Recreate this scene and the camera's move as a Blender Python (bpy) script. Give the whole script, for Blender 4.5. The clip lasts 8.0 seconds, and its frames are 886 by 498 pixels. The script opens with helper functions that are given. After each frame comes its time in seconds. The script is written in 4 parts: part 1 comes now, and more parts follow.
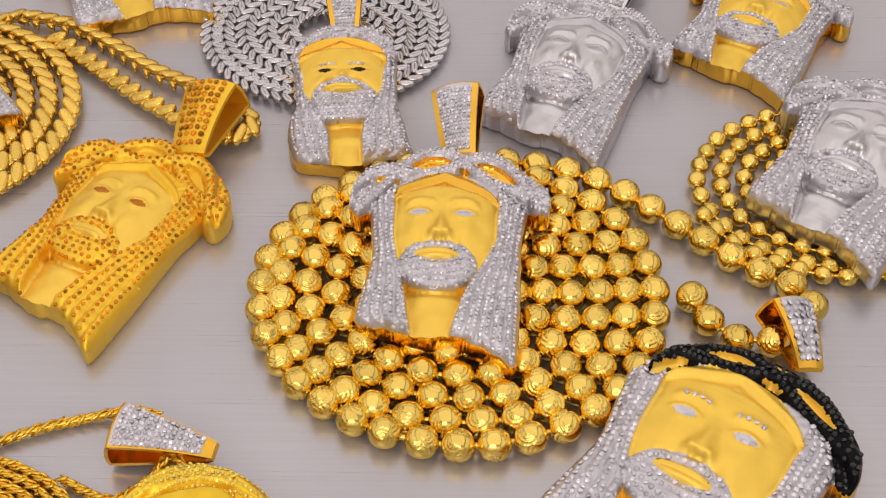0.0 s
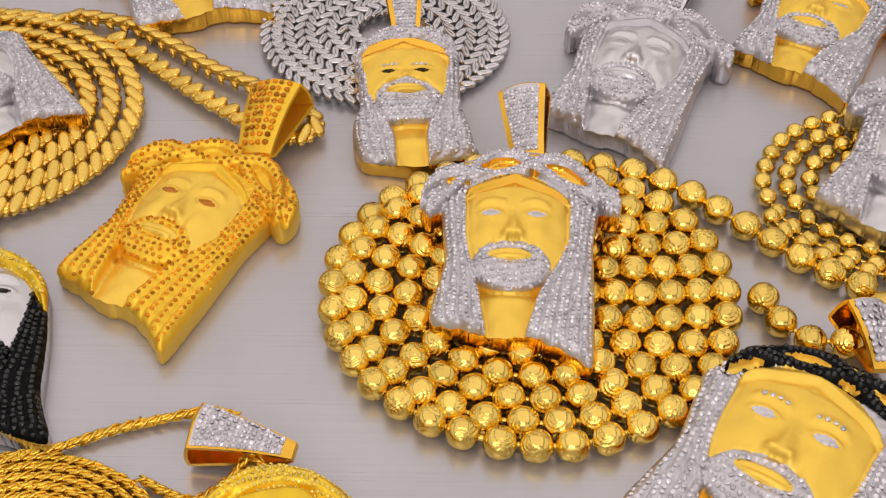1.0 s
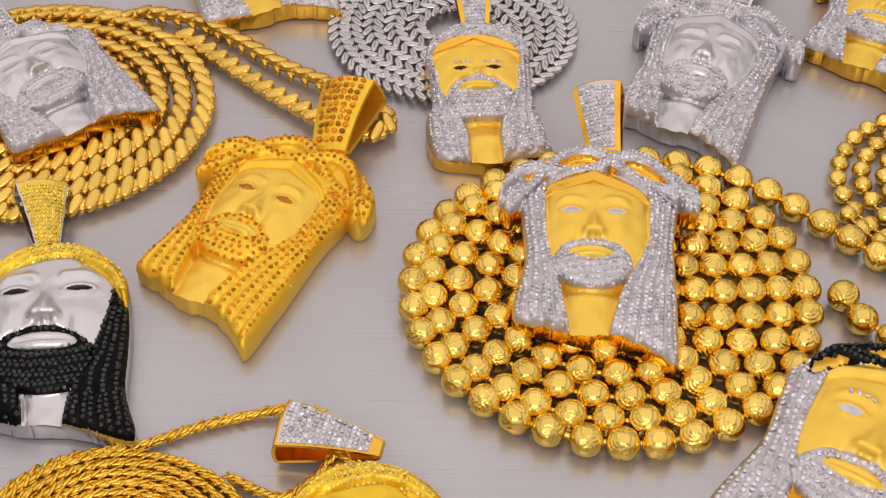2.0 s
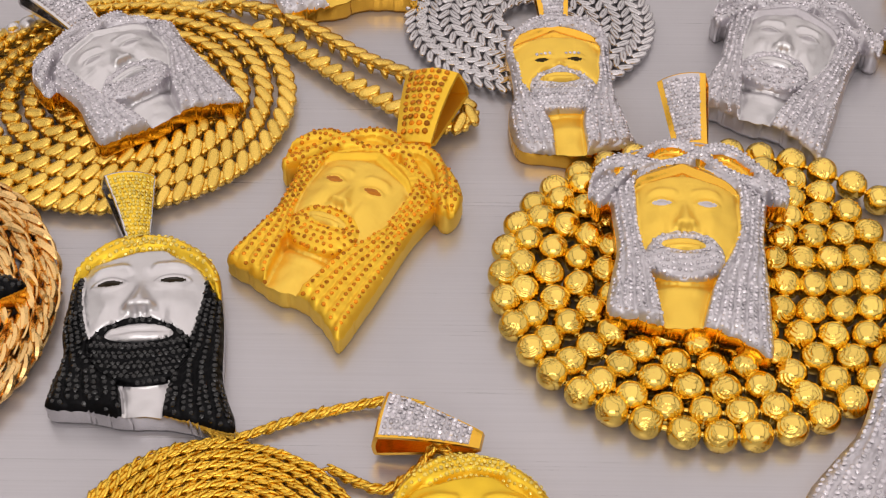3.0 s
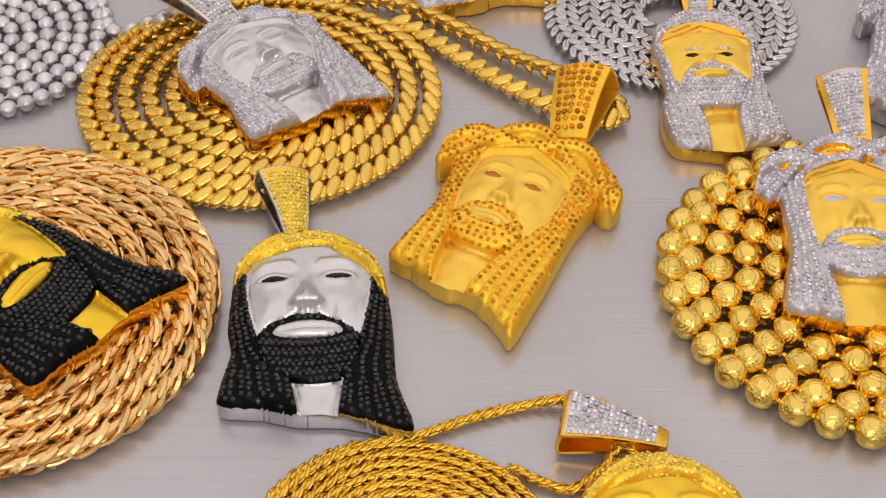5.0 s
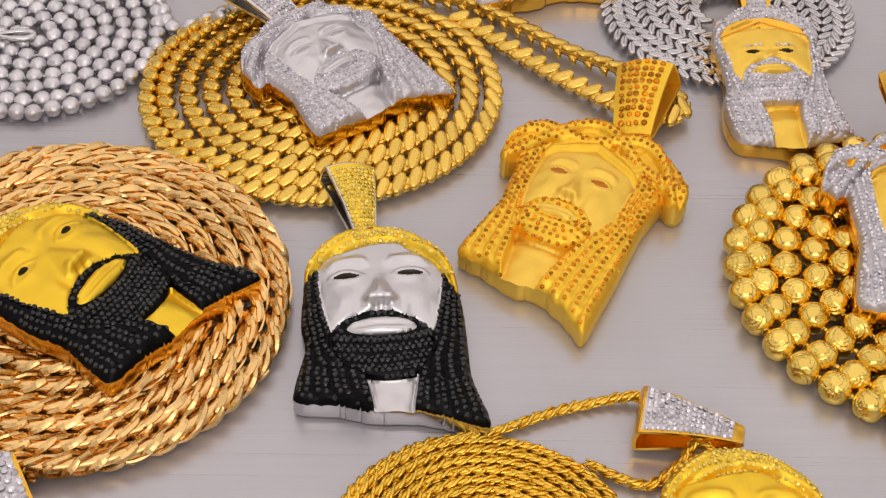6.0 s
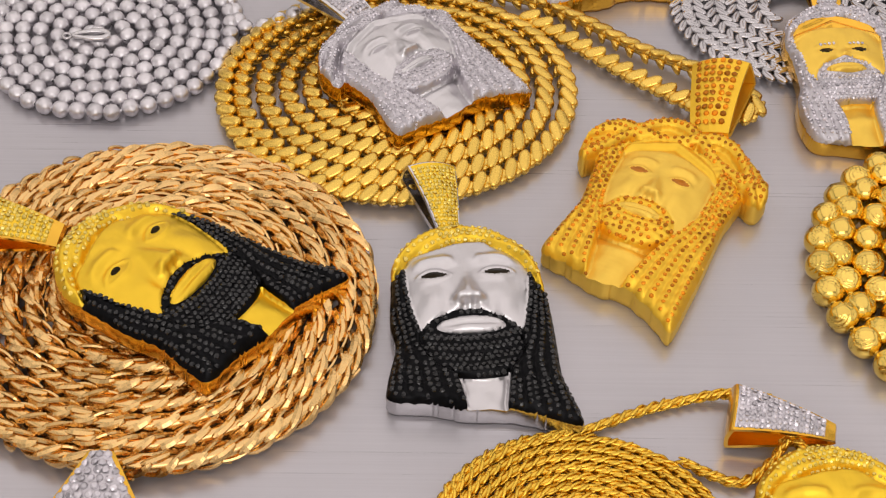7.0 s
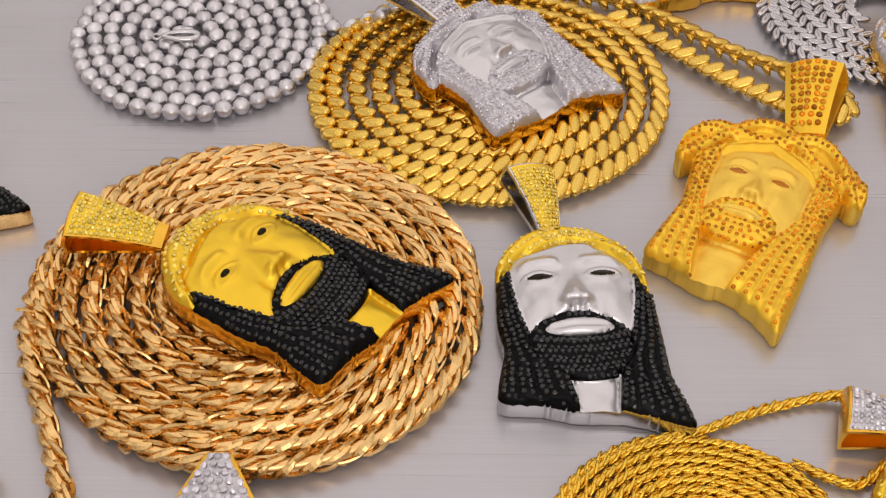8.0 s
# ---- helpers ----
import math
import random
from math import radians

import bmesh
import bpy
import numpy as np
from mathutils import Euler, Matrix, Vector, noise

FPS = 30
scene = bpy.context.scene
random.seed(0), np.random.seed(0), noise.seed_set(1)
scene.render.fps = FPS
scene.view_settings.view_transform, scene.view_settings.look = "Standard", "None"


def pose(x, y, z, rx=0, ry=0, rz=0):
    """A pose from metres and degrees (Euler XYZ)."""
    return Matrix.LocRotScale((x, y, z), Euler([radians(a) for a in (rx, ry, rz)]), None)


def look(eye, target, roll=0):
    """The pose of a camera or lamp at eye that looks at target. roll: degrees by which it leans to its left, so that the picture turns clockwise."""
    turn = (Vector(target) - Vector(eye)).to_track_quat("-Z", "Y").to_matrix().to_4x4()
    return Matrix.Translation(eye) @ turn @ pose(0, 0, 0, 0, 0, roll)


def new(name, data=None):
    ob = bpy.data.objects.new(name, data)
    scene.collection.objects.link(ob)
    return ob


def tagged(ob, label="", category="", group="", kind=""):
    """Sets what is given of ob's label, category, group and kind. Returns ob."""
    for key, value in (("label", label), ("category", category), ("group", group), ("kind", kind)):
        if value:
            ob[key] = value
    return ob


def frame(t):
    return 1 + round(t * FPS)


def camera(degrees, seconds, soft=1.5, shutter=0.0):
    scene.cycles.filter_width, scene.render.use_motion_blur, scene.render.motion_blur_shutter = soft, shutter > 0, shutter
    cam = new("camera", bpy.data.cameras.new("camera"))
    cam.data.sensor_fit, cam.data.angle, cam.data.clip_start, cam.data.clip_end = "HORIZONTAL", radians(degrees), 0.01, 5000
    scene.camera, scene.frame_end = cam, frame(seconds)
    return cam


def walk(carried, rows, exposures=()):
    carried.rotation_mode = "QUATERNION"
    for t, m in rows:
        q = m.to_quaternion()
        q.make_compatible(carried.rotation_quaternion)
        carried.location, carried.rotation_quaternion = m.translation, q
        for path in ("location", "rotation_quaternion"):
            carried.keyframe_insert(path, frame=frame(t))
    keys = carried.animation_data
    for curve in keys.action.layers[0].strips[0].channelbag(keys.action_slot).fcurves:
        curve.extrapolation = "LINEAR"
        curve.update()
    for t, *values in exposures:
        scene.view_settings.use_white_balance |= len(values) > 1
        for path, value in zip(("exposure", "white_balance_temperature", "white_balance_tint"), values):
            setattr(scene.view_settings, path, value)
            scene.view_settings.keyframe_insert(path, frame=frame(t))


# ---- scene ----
cam = camera(33.0, 8.0, soft=1.2, shutter=0.0)
PATH = [
    (0, 0.00000, -0.28239, 0.30434, 42.858, -0.264, 0.285),
    (0.5, -0.00946, -0.28222, 0.30470, 42.827, -0.394, 0.290),
    (1, -0.02077, -0.28241, 0.30448, 42.851, -0.504, 0.193),
    (1.5, -0.03039, -0.28229, 0.30354, 42.861, -0.437, 0.285),
    (3, -0.06441, -0.28174, 0.30654, 42.125, -0.414, 0.481),
    (3.5, -0.07684, -0.28152, 0.30587, 42.080, -0.388, 0.537),
    (4, -0.08909, -0.28116, 0.30041, 42.500, -0.429, 0.525),
    (4.5, -0.09935, -0.28037, 0.29678, 42.716, -0.522, 0.547),
    (6, -0.12872, -0.28018, 0.29851, 42.340, -0.726, 0.320),
    (6.5, -0.13895, -0.28011, 0.30001, 42.142, -0.688, 0.304),
    (7, -0.15158, -0.28079, 0.30097, 42.087, -0.704, 0.194),
    (7.5, -0.16435, -0.28004, 0.30225, 41.889, -0.577, 0.297),
    (8, -0.17888, -0.27962, 0.30175, 41.901, -0.691, 0.182),
]
walk(cam, [(t, pose(*row)) for t, *row in PATH])

# ---- light: an assumed white light tent, its evenly lit top and sides added as unseen area lamps, and a small soft box above the lens ----
world = bpy.data.worlds.new("world")
world.use_nodes = True
world.node_tree.nodes["Background"].inputs["Color"].default_value = (0.9, 0.93, 1.0, 1)
world.node_tree.nodes["Background"].inputs["Strength"].default_value = 0.05
scene.world = world
scene.view_settings.exposure = 0.0


def softbox(name, eye, target, w, h, power, colour=(1, 1, 1)):
    data = bpy.data.lights.new(name, "AREA")
    data.shape, data.size, data.size_y, data.energy, data.color = "RECTANGLE", w, h, power, colour
    ob = new(name, data)
    ob.matrix_world = look(eye, target)
    return ob


softbox("softbox_overhead", (-0.1, 0.1, 0.84), (-0.1, 0.1, 0), 1.6, 1.5, 5.45, (1.0, 0.915, 0.885))
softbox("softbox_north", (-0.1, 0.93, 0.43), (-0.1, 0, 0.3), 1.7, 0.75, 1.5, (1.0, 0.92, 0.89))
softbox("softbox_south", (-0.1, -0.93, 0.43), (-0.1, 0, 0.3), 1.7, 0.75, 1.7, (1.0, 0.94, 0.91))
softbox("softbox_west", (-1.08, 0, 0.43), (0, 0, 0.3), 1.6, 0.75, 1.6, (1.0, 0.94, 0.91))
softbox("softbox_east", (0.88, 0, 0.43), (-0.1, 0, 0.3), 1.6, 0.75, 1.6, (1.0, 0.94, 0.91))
softbox("softbox_front", (-0.1, -0.43, 0.36), (-0.1, 0, 0), 0.35, 0.175, 0.5, (1.0, 0.955, 0.93))

MM = 0.001


# ---- materials ----
def nodes_of(name):
    mat = bpy.data.materials.new(name)
    mat.use_nodes = True
    tree = mat.node_tree
    return mat, tree, tree.nodes["Principled BSDF"]


def link(tree, a, b):
    tree.links.new(a, b)


def metal(name, colour, rough, grain=0.06, scale=900.0, bump=0.12, dark=0.82, per="", metallic=1.0):
    """A polished or satin metal: tone that drifts, smudged gloss and fine grain. per: 'object' or 'island' varies pieces."""
    mat, tree, bsdf = nodes_of(name)
    n = tree.nodes
    coord = n.new("ShaderNodeTexCoord")
    fine, broad = n.new("ShaderNodeTexNoise"), n.new("ShaderNodeTexNoise")
    fine.inputs["Scale"].default_value, fine.inputs["Detail"].default_value = scale, 4
    broad.inputs["Scale"].default_value, broad.inputs["Detail"].default_value = scale / 14, 3
    for t in (fine, broad):
        link(tree, coord.outputs["Object"], t.inputs["Vector"])
    ramp = n.new("ShaderNodeValToRGB")
    ramp.color_ramp.elements[0].position, ramp.color_ramp.elements[1].position = 0.3, 0.7
    ramp.color_ramp.elements[0].color = (*[c * dark for c in colour], 1)
    ramp.color_ramp.elements[1].color = (*colour, 1)
    link(tree, broad.outputs["Fac"], ramp.inputs["Fac"])
    colour_out = ramp.outputs["Color"]
    if per:
        if per == "object":
            info = n.new("ShaderNodeObjectInfo")
        else:
            info = n.new("ShaderNodeNewGeometry")
        hsv, rng = n.new("ShaderNodeHueSaturation"), n.new("ShaderNodeMapRange")
        rng.inputs["To Min"].default_value, rng.inputs["To Max"].default_value = 0.86, 1.08
        link(tree, info.outputs["Random" if per == "object" else "Random Per Island"], rng.inputs["Value"])
        link(tree, rng.outputs["Result"], hsv.inputs["Value"])
        link(tree, colour_out, hsv.inputs["Color"])
        colour_out = hsv.outputs["Color"]
    link(tree, colour_out, bsdf.inputs["Base Color"])
    rr = n.new("ShaderNodeMapRange")
    rr.inputs["To Min"].default_value, rr.inputs["To Max"].default_value = max(rough - grain, 0.02), rough + grain
    link(tree, fine.outputs["Fac"], rr.inputs["Value"])
    link(tree, rr.outputs["Result"], bsdf.inputs["Roughness"])
    bsdf.inputs["Metallic"].default_value = metallic
    b = n.new("ShaderNodeBump")
    b.inputs["Strength"].default_value, b.inputs["Distance"].default_value = bump, 0.0002
    link(tree, fine.outputs["Fac"], b.inputs["Height"])
    link(tree, b.outputs["Normal"], bsdf.inputs["Normal"])
    return mat


def gem(name, colour, spread=0.25, rough=0.05, ior=2.2, metallic=0.0):
    """Cut stones; every stone has its own tone."""
    mat, tree, bsdf = nodes_of(name)
    n = tree.nodes
    geo, rng, hsv = n.new("ShaderNodeNewGeometry"), n.new("ShaderNodeMapRange"), n.new("ShaderNodeHueSaturation")
    rng.inputs["To Min"].default_value, rng.inputs["To Max"].default_value = 1 - spread, 1 + spread * 0.6
    link(tree, geo.outputs["Random Per Island"], rng.inputs["Value"])
    hsv.inputs["Color"].default_value = (*colour, 1)
    link(tree, rng.outputs["Result"], hsv.inputs["Value"])
    link(tree, hsv.outputs["Color"], bsdf.inputs["Base Color"])
    bsdf.inputs["Roughness"].default_value, bsdf.inputs["IOR"].default_value = rough, ior
    bsdf.inputs["Metallic"].default_value = metallic
    return mat


def brushed_sheet():
    mat, tree, bsdf = nodes_of("brushed_aluminium")
    n = tree.nodes
    coord, mp = n.new("ShaderNodeTexCoord"), n.new("ShaderNodeMapping")
    mp.inputs["Scale"].default_value = (9, 900, 900)
    link(tree, coord.outputs["Object"], mp.inputs["Vector"])
    streak, blotch = n.new("ShaderNodeTexNoise"), n.new("ShaderNodeTexNoise")
    streak.inputs["Scale"].default_value, streak.inputs["Detail"].default_value = 1.6, 6
    streak.inputs["Roughness"].default_value = 0.65
    blotch.inputs["Scale"].default_value, blotch.inputs["Detail"].default_value = 16, 3
    link(tree, mp.outputs["Vector"], streak.inputs["Vector"])
    link(tree, coord.outputs["Object"], blotch.inputs["Vector"])
    ramp = n.new("ShaderNodeValToRGB")
    ramp.color_ramp.elements[0].position, ramp.color_ramp.elements[1].position = 0.3, 0.7
    ramp.color_ramp.elements[0].color, ramp.color_ramp.elements[1].color = (0.54, 0.52, 0.55, 1), (0.60, 0.58, 0.613, 1)
    link(tree, streak.outputs["Fac"], ramp.inputs["Fac"])
    mix = n.new("ShaderNodeMix")
    mix.data_type, mix.blend_type = "RGBA", "MULTIPLY"
    mix.inputs[0].default_value = 0.25
    link(tree, ramp.outputs["Color"], mix.inputs[6])
    link(tree, blotch.outputs["Fac"], mix.inputs[7])
    link(tree, mix.outputs[2], bsdf.inputs["Base Color"])
    rr = n.new("ShaderNodeMapRange")
    rr.inputs["To Min"].default_value, rr.inputs["To Max"].default_value = 0.22, 0.38
    link(tree, streak.outputs["Fac"], rr.inputs["Value"])
    link(tree, rr.outputs["Result"], bsdf.inputs["Roughness"])
    bsdf.inputs["Metallic"].default_value = 0.55
    b = n.new("ShaderNodeBump")
    b.inputs["Strength"].default_value, b.inputs["Distance"].default_value = 0.14, 0.0002
    link(tree, streak.outputs["Fac"], b.inputs["Height"])
    link(tree, b.outputs["Normal"], bsdf.inputs["Normal"])
    return mat


def paint(name, colour):
    mat, tree, bsdf = nodes_of(name)
    noise_node, ramp = tree.nodes.new("ShaderNodeTexNoise"), tree.nodes.new("ShaderNodeValToRGB")
    noise_node.inputs["Scale"].default_value = 6
    ramp.color_ramp.elements[0].color = (*[c * 0.9 for c in colour], 1)
    ramp.color_ramp.elements[1].color = (*colour, 1)
    link(tree, noise_node.outputs["Fac"], ramp.inputs["Fac"])
    link(tree, ramp.outputs["Color"], bsdf.inputs["Base Color"])
    bsdf.inputs["Roughness"].default_value = 0.8
    return mat


GOLD = metal("polished_gold", (0.97, 0.55, 0.07), 0.2, per="object", bump=0.05)
GOLD_BEAD = metal("diamond_cut_gold", (1.0, 0.70, 0.16), 0.14, grain=0.04, per="object", bump=0.04)
GOLD_CUBAN = metal("curb_gold", (0.99, 0.66, 0.14), 0.28, per="object", bump=0.05)
CUBAN_STRAND = metal("curb_gold_strand", (0.99, 0.66, 0.14), 0.28, per="island", bump=0.05)
GOLD_ROPE = metal("rope_gold", (0.98, 0.62, 0.08), 0.28, per="object", bump=0.06)
GOLD_STRAND = metal("rope_gold_strand", (0.98, 0.62, 0.08), 0.28, per="island", bump=0.06)
ROSE = metal("rose_gold", (0.96, 0.63, 0.26), 0.26, per="object", bump=0.05)
ROSE_STRAND = metal("rose_gold_strand", (0.96, 0.63, 0.26), 0.26, per="island", bump=0.05)
SATIN = metal("satin_gold", (0.99, 0.67, 0.11), 0.5, grain=0.08, scale=1600, bump=0.06, dark=0.95, metallic=0.9)
AMBER_METAL = metal("warm_gold", (0.99, 0.62, 0.055), 0.46, grain=0.08, scale=1400, bump=0.1, dark=0.92, metallic=0.92)
LEMON_METAL = metal("yellow_gold", (0.97, 0.64, 0.05), 0.42, grain=0.08, scale=1400, bump=0.08, dark=0.92, metallic=0.95)
SILVER = metal("white_gold", (0.72, 0.70, 0.71), 0.24, per="object", bump=0.04)
FRANCO = metal("franco_white_gold", (0.66, 0.635, 0.65), 0.2, per="object", bump=0.05)
SILVER_SATIN = metal("satin_white_gold", (0.68, 0.66, 0.675), 0.32, grain=0.08, scale=1500, bump=0.06, dark=0.94)
SILVER_BEAD = metal("silver_bead", (0.80, 0.775, 0.80), 0.4, per="object", bump=0.2)
SETTING = metal("stone_setting", (0.64, 0.61, 0.645), 0.45, scale=1800, bump=0.3)
BLACK_METAL = metal("black_rhodium", (0.012, 0.012, 0.013), 0.38, scale=1800, bump=0.3)
WHITE_STONE = gem("white_stone", (0.72, 0.68, 0.73), 0.4, metallic=0.3)
BLACK_STONE = gem("black_stone", (0.006, 0.006, 0.007), 0.5, rough=0.09, ior=1.54)
AMBER_STONE = gem("amber_stone", (0.80, 0.27, 0.008), 0.6, rough=0.14, ior=1.4, metallic=0.55)
LEMON_STONE = gem("lemon_stone", (0.93, 0.68, 0.06), 0.3, rough=0.06, metallic=0.25)
DARK = metal("dark_recess", (0.03, 0.022, 0.012), 0.4)
SHEET = brushed_sheet()
WALL, CEIL, FLOOR = paint("white_wall_paint", (0.8, 0.79, 0.78)), paint("white_ceiling_paint", (0.7, 0.7, 0.7)), paint("pale_floor", (0.5, 0.48, 0.46))


# ---- builders ----
def mesh_of(name, verts, faces, material, smooth=True):
    me = bpy.data.meshes.new(name)
    me.from_pydata([tuple(MM * c for c in v) for v in verts], [], faces)
    me.materials.append(material)
    if smooth:
        me.polygons.foreach_set("use_smooth", [True] * len(me.polygons))
    me.update()
    return me


def part(name, verts, faces, material, parent, label="", smooth=True):
    ob = new(name, mesh_of(name, verts, faces, material, smooth))
    ob.parent = parent
    return tagged(ob, label)


def piece(name, me, parent, m):
    ob = new(name, me)
    ob.parent = parent
    ob.matrix_basis = m
    return ob


def thing(name, m, label, category, group="", kind=""):
    return tagged(new(name), label, category, group, kind) if m is None else placed(tagged(new(name), label, category, group, kind), m)


def placed(ob, m):
    ob.matrix_world = m
    ob.empty_display_size = 0.005
    return ob


def at(x, y, z, rx=0, ry=0, rz=0):
    return pose(x * MM, y * MM, z * MM, rx, ry, rz)


def slab(name, x0, x1, y0, y1, z0, z1, material, label, category, bevel=0.0):
    bm = bmesh.new()
    bmesh.ops.create_cube(bm, size=1)
    for v in bm.verts:
        v.co = ((x0 + x1) / 2 + v.co.x * (x1 - x0), (y0 + y1) / 2 + v.co.y * (y1 - y0), (z0 + z1) / 2 + v.co.z * (z1 - z0))
    if bevel:
        bmesh.ops.bevel(bm, geom=bm.edges[:], offset=bevel, segments=2, affect="EDGES")
    me = bpy.data.meshes.new(name)
    bm.to_mesh(me)
    bm.free()
    me.materials.append(material)
    return tagged(new(name, me), label, category, kind="structure")


# closed sweep: rings of points joined into a tube
def tube_faces(rings, sides, closed):
    faces = []
    for i in range(rings if closed else rings - 1):
        for j in range(sides):
            a, b = i * sides, ((i + 1) % rings) * sides
            faces.append((a + j, a + (j + 1) % sides, b + (j + 1) % sides, b + j))
    return faces


def oval_link(a, b, r, rings=18, sides=7, flat=0.0, power=2.0, lift=0.0):
    """A closed oval link: half length a, half width b, wire radius r; flat planes its top and underside."""
    verts = []
    for i in range(rings):
        q = 2 * math.pi * i / rings
        cx, cy = math.cos(q), math.sin(q)
        px, py = a * math.copysign(abs(cx) ** (2 / power), cx), b * math.copysign(abs(cy) ** (2 / power), cy)
        nx, ny = cx / a, cy / b
        k = math.hypot(nx, ny)
        nx, ny = nx / k, ny / k
        for j in range(sides):
            w = 2 * math.pi * (j + 0.5) / sides
            z = r * math.sin(w)
            if flat:
                z = max(-flat, min(flat, z))
            verts.append((px + nx * r * math.cos(w), py + ny * r * math.cos(w), z + lift * math.cos(2 * q)))
    return verts, tube_faces(rings, sides, True)


def pad(a, b, c, along_n=7, around=8, flat=0.72):
    """A solid cut link: long, rounded at its ends, planed on top and underneath."""
    verts = []
    for i in range(along_n):
        q = -1 + 2 * i / (along_n - 1)
        k = max(0.16, (1 - abs(q) ** 3.6)) ** 0.5
        for j in range(around):
            w = 2 * math.pi * (j + 0.5) / around
            z = max(-flat, min(flat, math.sin(w))) * c * (0.6 + 0.4 * k)
            verts.append((a * q, b * k * math.cos(w), z))
    faces = tube_faces(along_n, around, False)
    faces += [tuple(reversed(range(around))), tuple(range((along_n - 1) * around, along_n * around))]
    return verts, [tuple(reversed(f)) for f in faces]


def bent_pad(a, b, c, bow, along_n=7, around=6):
    """A flattened wire, bowed like a shallow C, that lies over the rope's core."""
    verts = []
    for i in range(along_n):
        q = -1 + 2 * i / (along_n - 1)
        k = max(0.2, 1 - abs(q) ** 3) ** 0.5
        for j in range(around):
            w = 2 * math.pi * (j + 0.5) / around
            verts.append((a * q, b * k * math.cos(w) + bow * (1 - q * q), c * math.sin(w) * (0.6 + 0.4 * k) - 0.55 * bow * q * q * 2))
    faces = tube_faces(along_n, around, False)
    faces += [tuple(reversed(range(around))), tuple(range((along_n - 1) * around, along_n * around))]
    return verts, [tuple(reversed(f)) for f in faces]


def cut_bead(r, around=60, along=32, seed=0):
    """A moon-cut ball: nested crescents and round flats cut into a polished sphere, its bore along x."""
    rnd = random.Random(40 + seed)
    moons = []
    for k in range(5):
        a = 2 * math.pi * k / 5 + rnd.uniform(-0.3, 0.3)
        d = Vector((rnd.uniform(-0.35, 0.35), math.cos(a), math.sin(a))).normalized()
        moons.append((d, (d.orthogonal().normalized() * rnd.choice((-1, 1)) + Vector((rnd.uniform(-0.6, 0.6), 0, 0))).normalized()))
    dots = [Vector((rnd.uniform(-0.8, 0.8), math.cos(w), math.sin(w))).normalized() for w in (rnd.uniform(0, 6.28) for _ in range(9))]
    verts = []
    for i in range(along + 1):
        th = 0.2 + (math.pi - 0.4) * i / along
        for j in range(around):
            ph = 2 * math.pi * (j + 0.5 * (i % 2)) / around
            p = Vector((math.cos(th), math.sin(th) * math.cos(ph), math.sin(th) * math.sin(ph)))
            cut = 0.0
            for d, swing in moons:
                away = math.acos(max(-1.0, min(1.0, p.dot(d))))
                arc = ease(2.2 * p.dot(swing) + 0.35)
                for ring, deep in ((0.24, 0.1), (0.46, 0.15), (0.7, 0.12)):
                    cut = max(cut, deep * arc * max(0.0, 1 - abs(away - ring) / 0.1))
            for d in dots:
                cut = max(cut, 1.6 * (p.dot(d) - 0.975))
            verts.append(tuple(p * r * (1 - cut)))
    faces = tube_faces(along + 1, around, False)
    faces += [tuple(range(around)), tuple(reversed(range(along * around, (along + 1) * around)))]
    return verts, faces


def ease(x):
    x = max(0.0, min(1.0, x))
    return x * x * (3 - 2 * x)


def rod(length, r, sides=6):
    verts = [(x, r * math.cos(2 * math.pi * j / sides), r * math.sin(2 * math.pi * j / sides)) for x in (-length / 2, length / 2) for j in range(sides)]
    return verts, tube_faces(2, sides, False)


def spiral(cx, cy, rx, ry, inner, turns, start, way=1, z=4.0, rise=0.0, wobble=0.6, seed=1):
    """A flat coil from its outer end inwards; angles in degrees from +x."""
    rnd = random.Random(seed)
    amp = [rnd.uniform(-wobble, wobble) for _ in range(8)]
    pts, steps = [], int(turns * 60)
    for i in range(steps + 1):
        q = i / steps
        a = math.radians(start) + way * 2 * math.pi * turns * q
        k = 1 - (1 - inner) * max(0.0, q * turns - 0.6) / (turns - 0.6)
        j = sum(amp[m] * math.sin((m % 3 + 1) * a + m) for m in range(8)) / 3
        pts.append((cx + (rx * k + j) * math.cos(a), cy + (ry * k + j) * math.sin(a), z + rise * q))
    return pts


def smooth_line(ctrl, n=12):
    """Catmull-Rom through a few points."""
    c = [Vector(p) for p in ctrl]
    c = [2 * c[0] - c[1]] + c + [2 * c[-1] - c[-2]]
    out = []
    for i in range(1, len(c) - 2):
        for k in range(n):
            t = k / n
            p0, p1, p2, p3 = c[i - 1 : i + 3]
            out.append(tuple(0.5 * ((2 * p1) + (p2 - p0) * t + (2 * p0 - 5 * p1 + 4 * p2 - p3) * t * t + (3 * p1 - p0 - 3 * p2 + p3) * t**3)))
    out.append(tuple(c[-2]))
    return out


def stations(pts, pitch):
    """Evenly spaced places along a line, each with its tangent."""
    p = np.array(pts, float)
    seg = np.linalg.norm(np.diff(p, axis=0), axis=1)
    s = np.r_[0, np.cumsum(seg)]
    d = np.arange(0, s[-1], pitch)
    q = np.stack([np.interp(d, s, p[:, k]) for k in range(3)], 1)
    e = 0.4 * pitch
    f = np.stack([np.interp(np.minimum(d + e, s[-1]), s, p[:, k]) - np.interp(np.maximum(d - e, 0), s, p[:, k]) for k in range(3)], 1)
    return [(Vector(a), Vector(b).normalized()) for a, b in zip(q, f)]


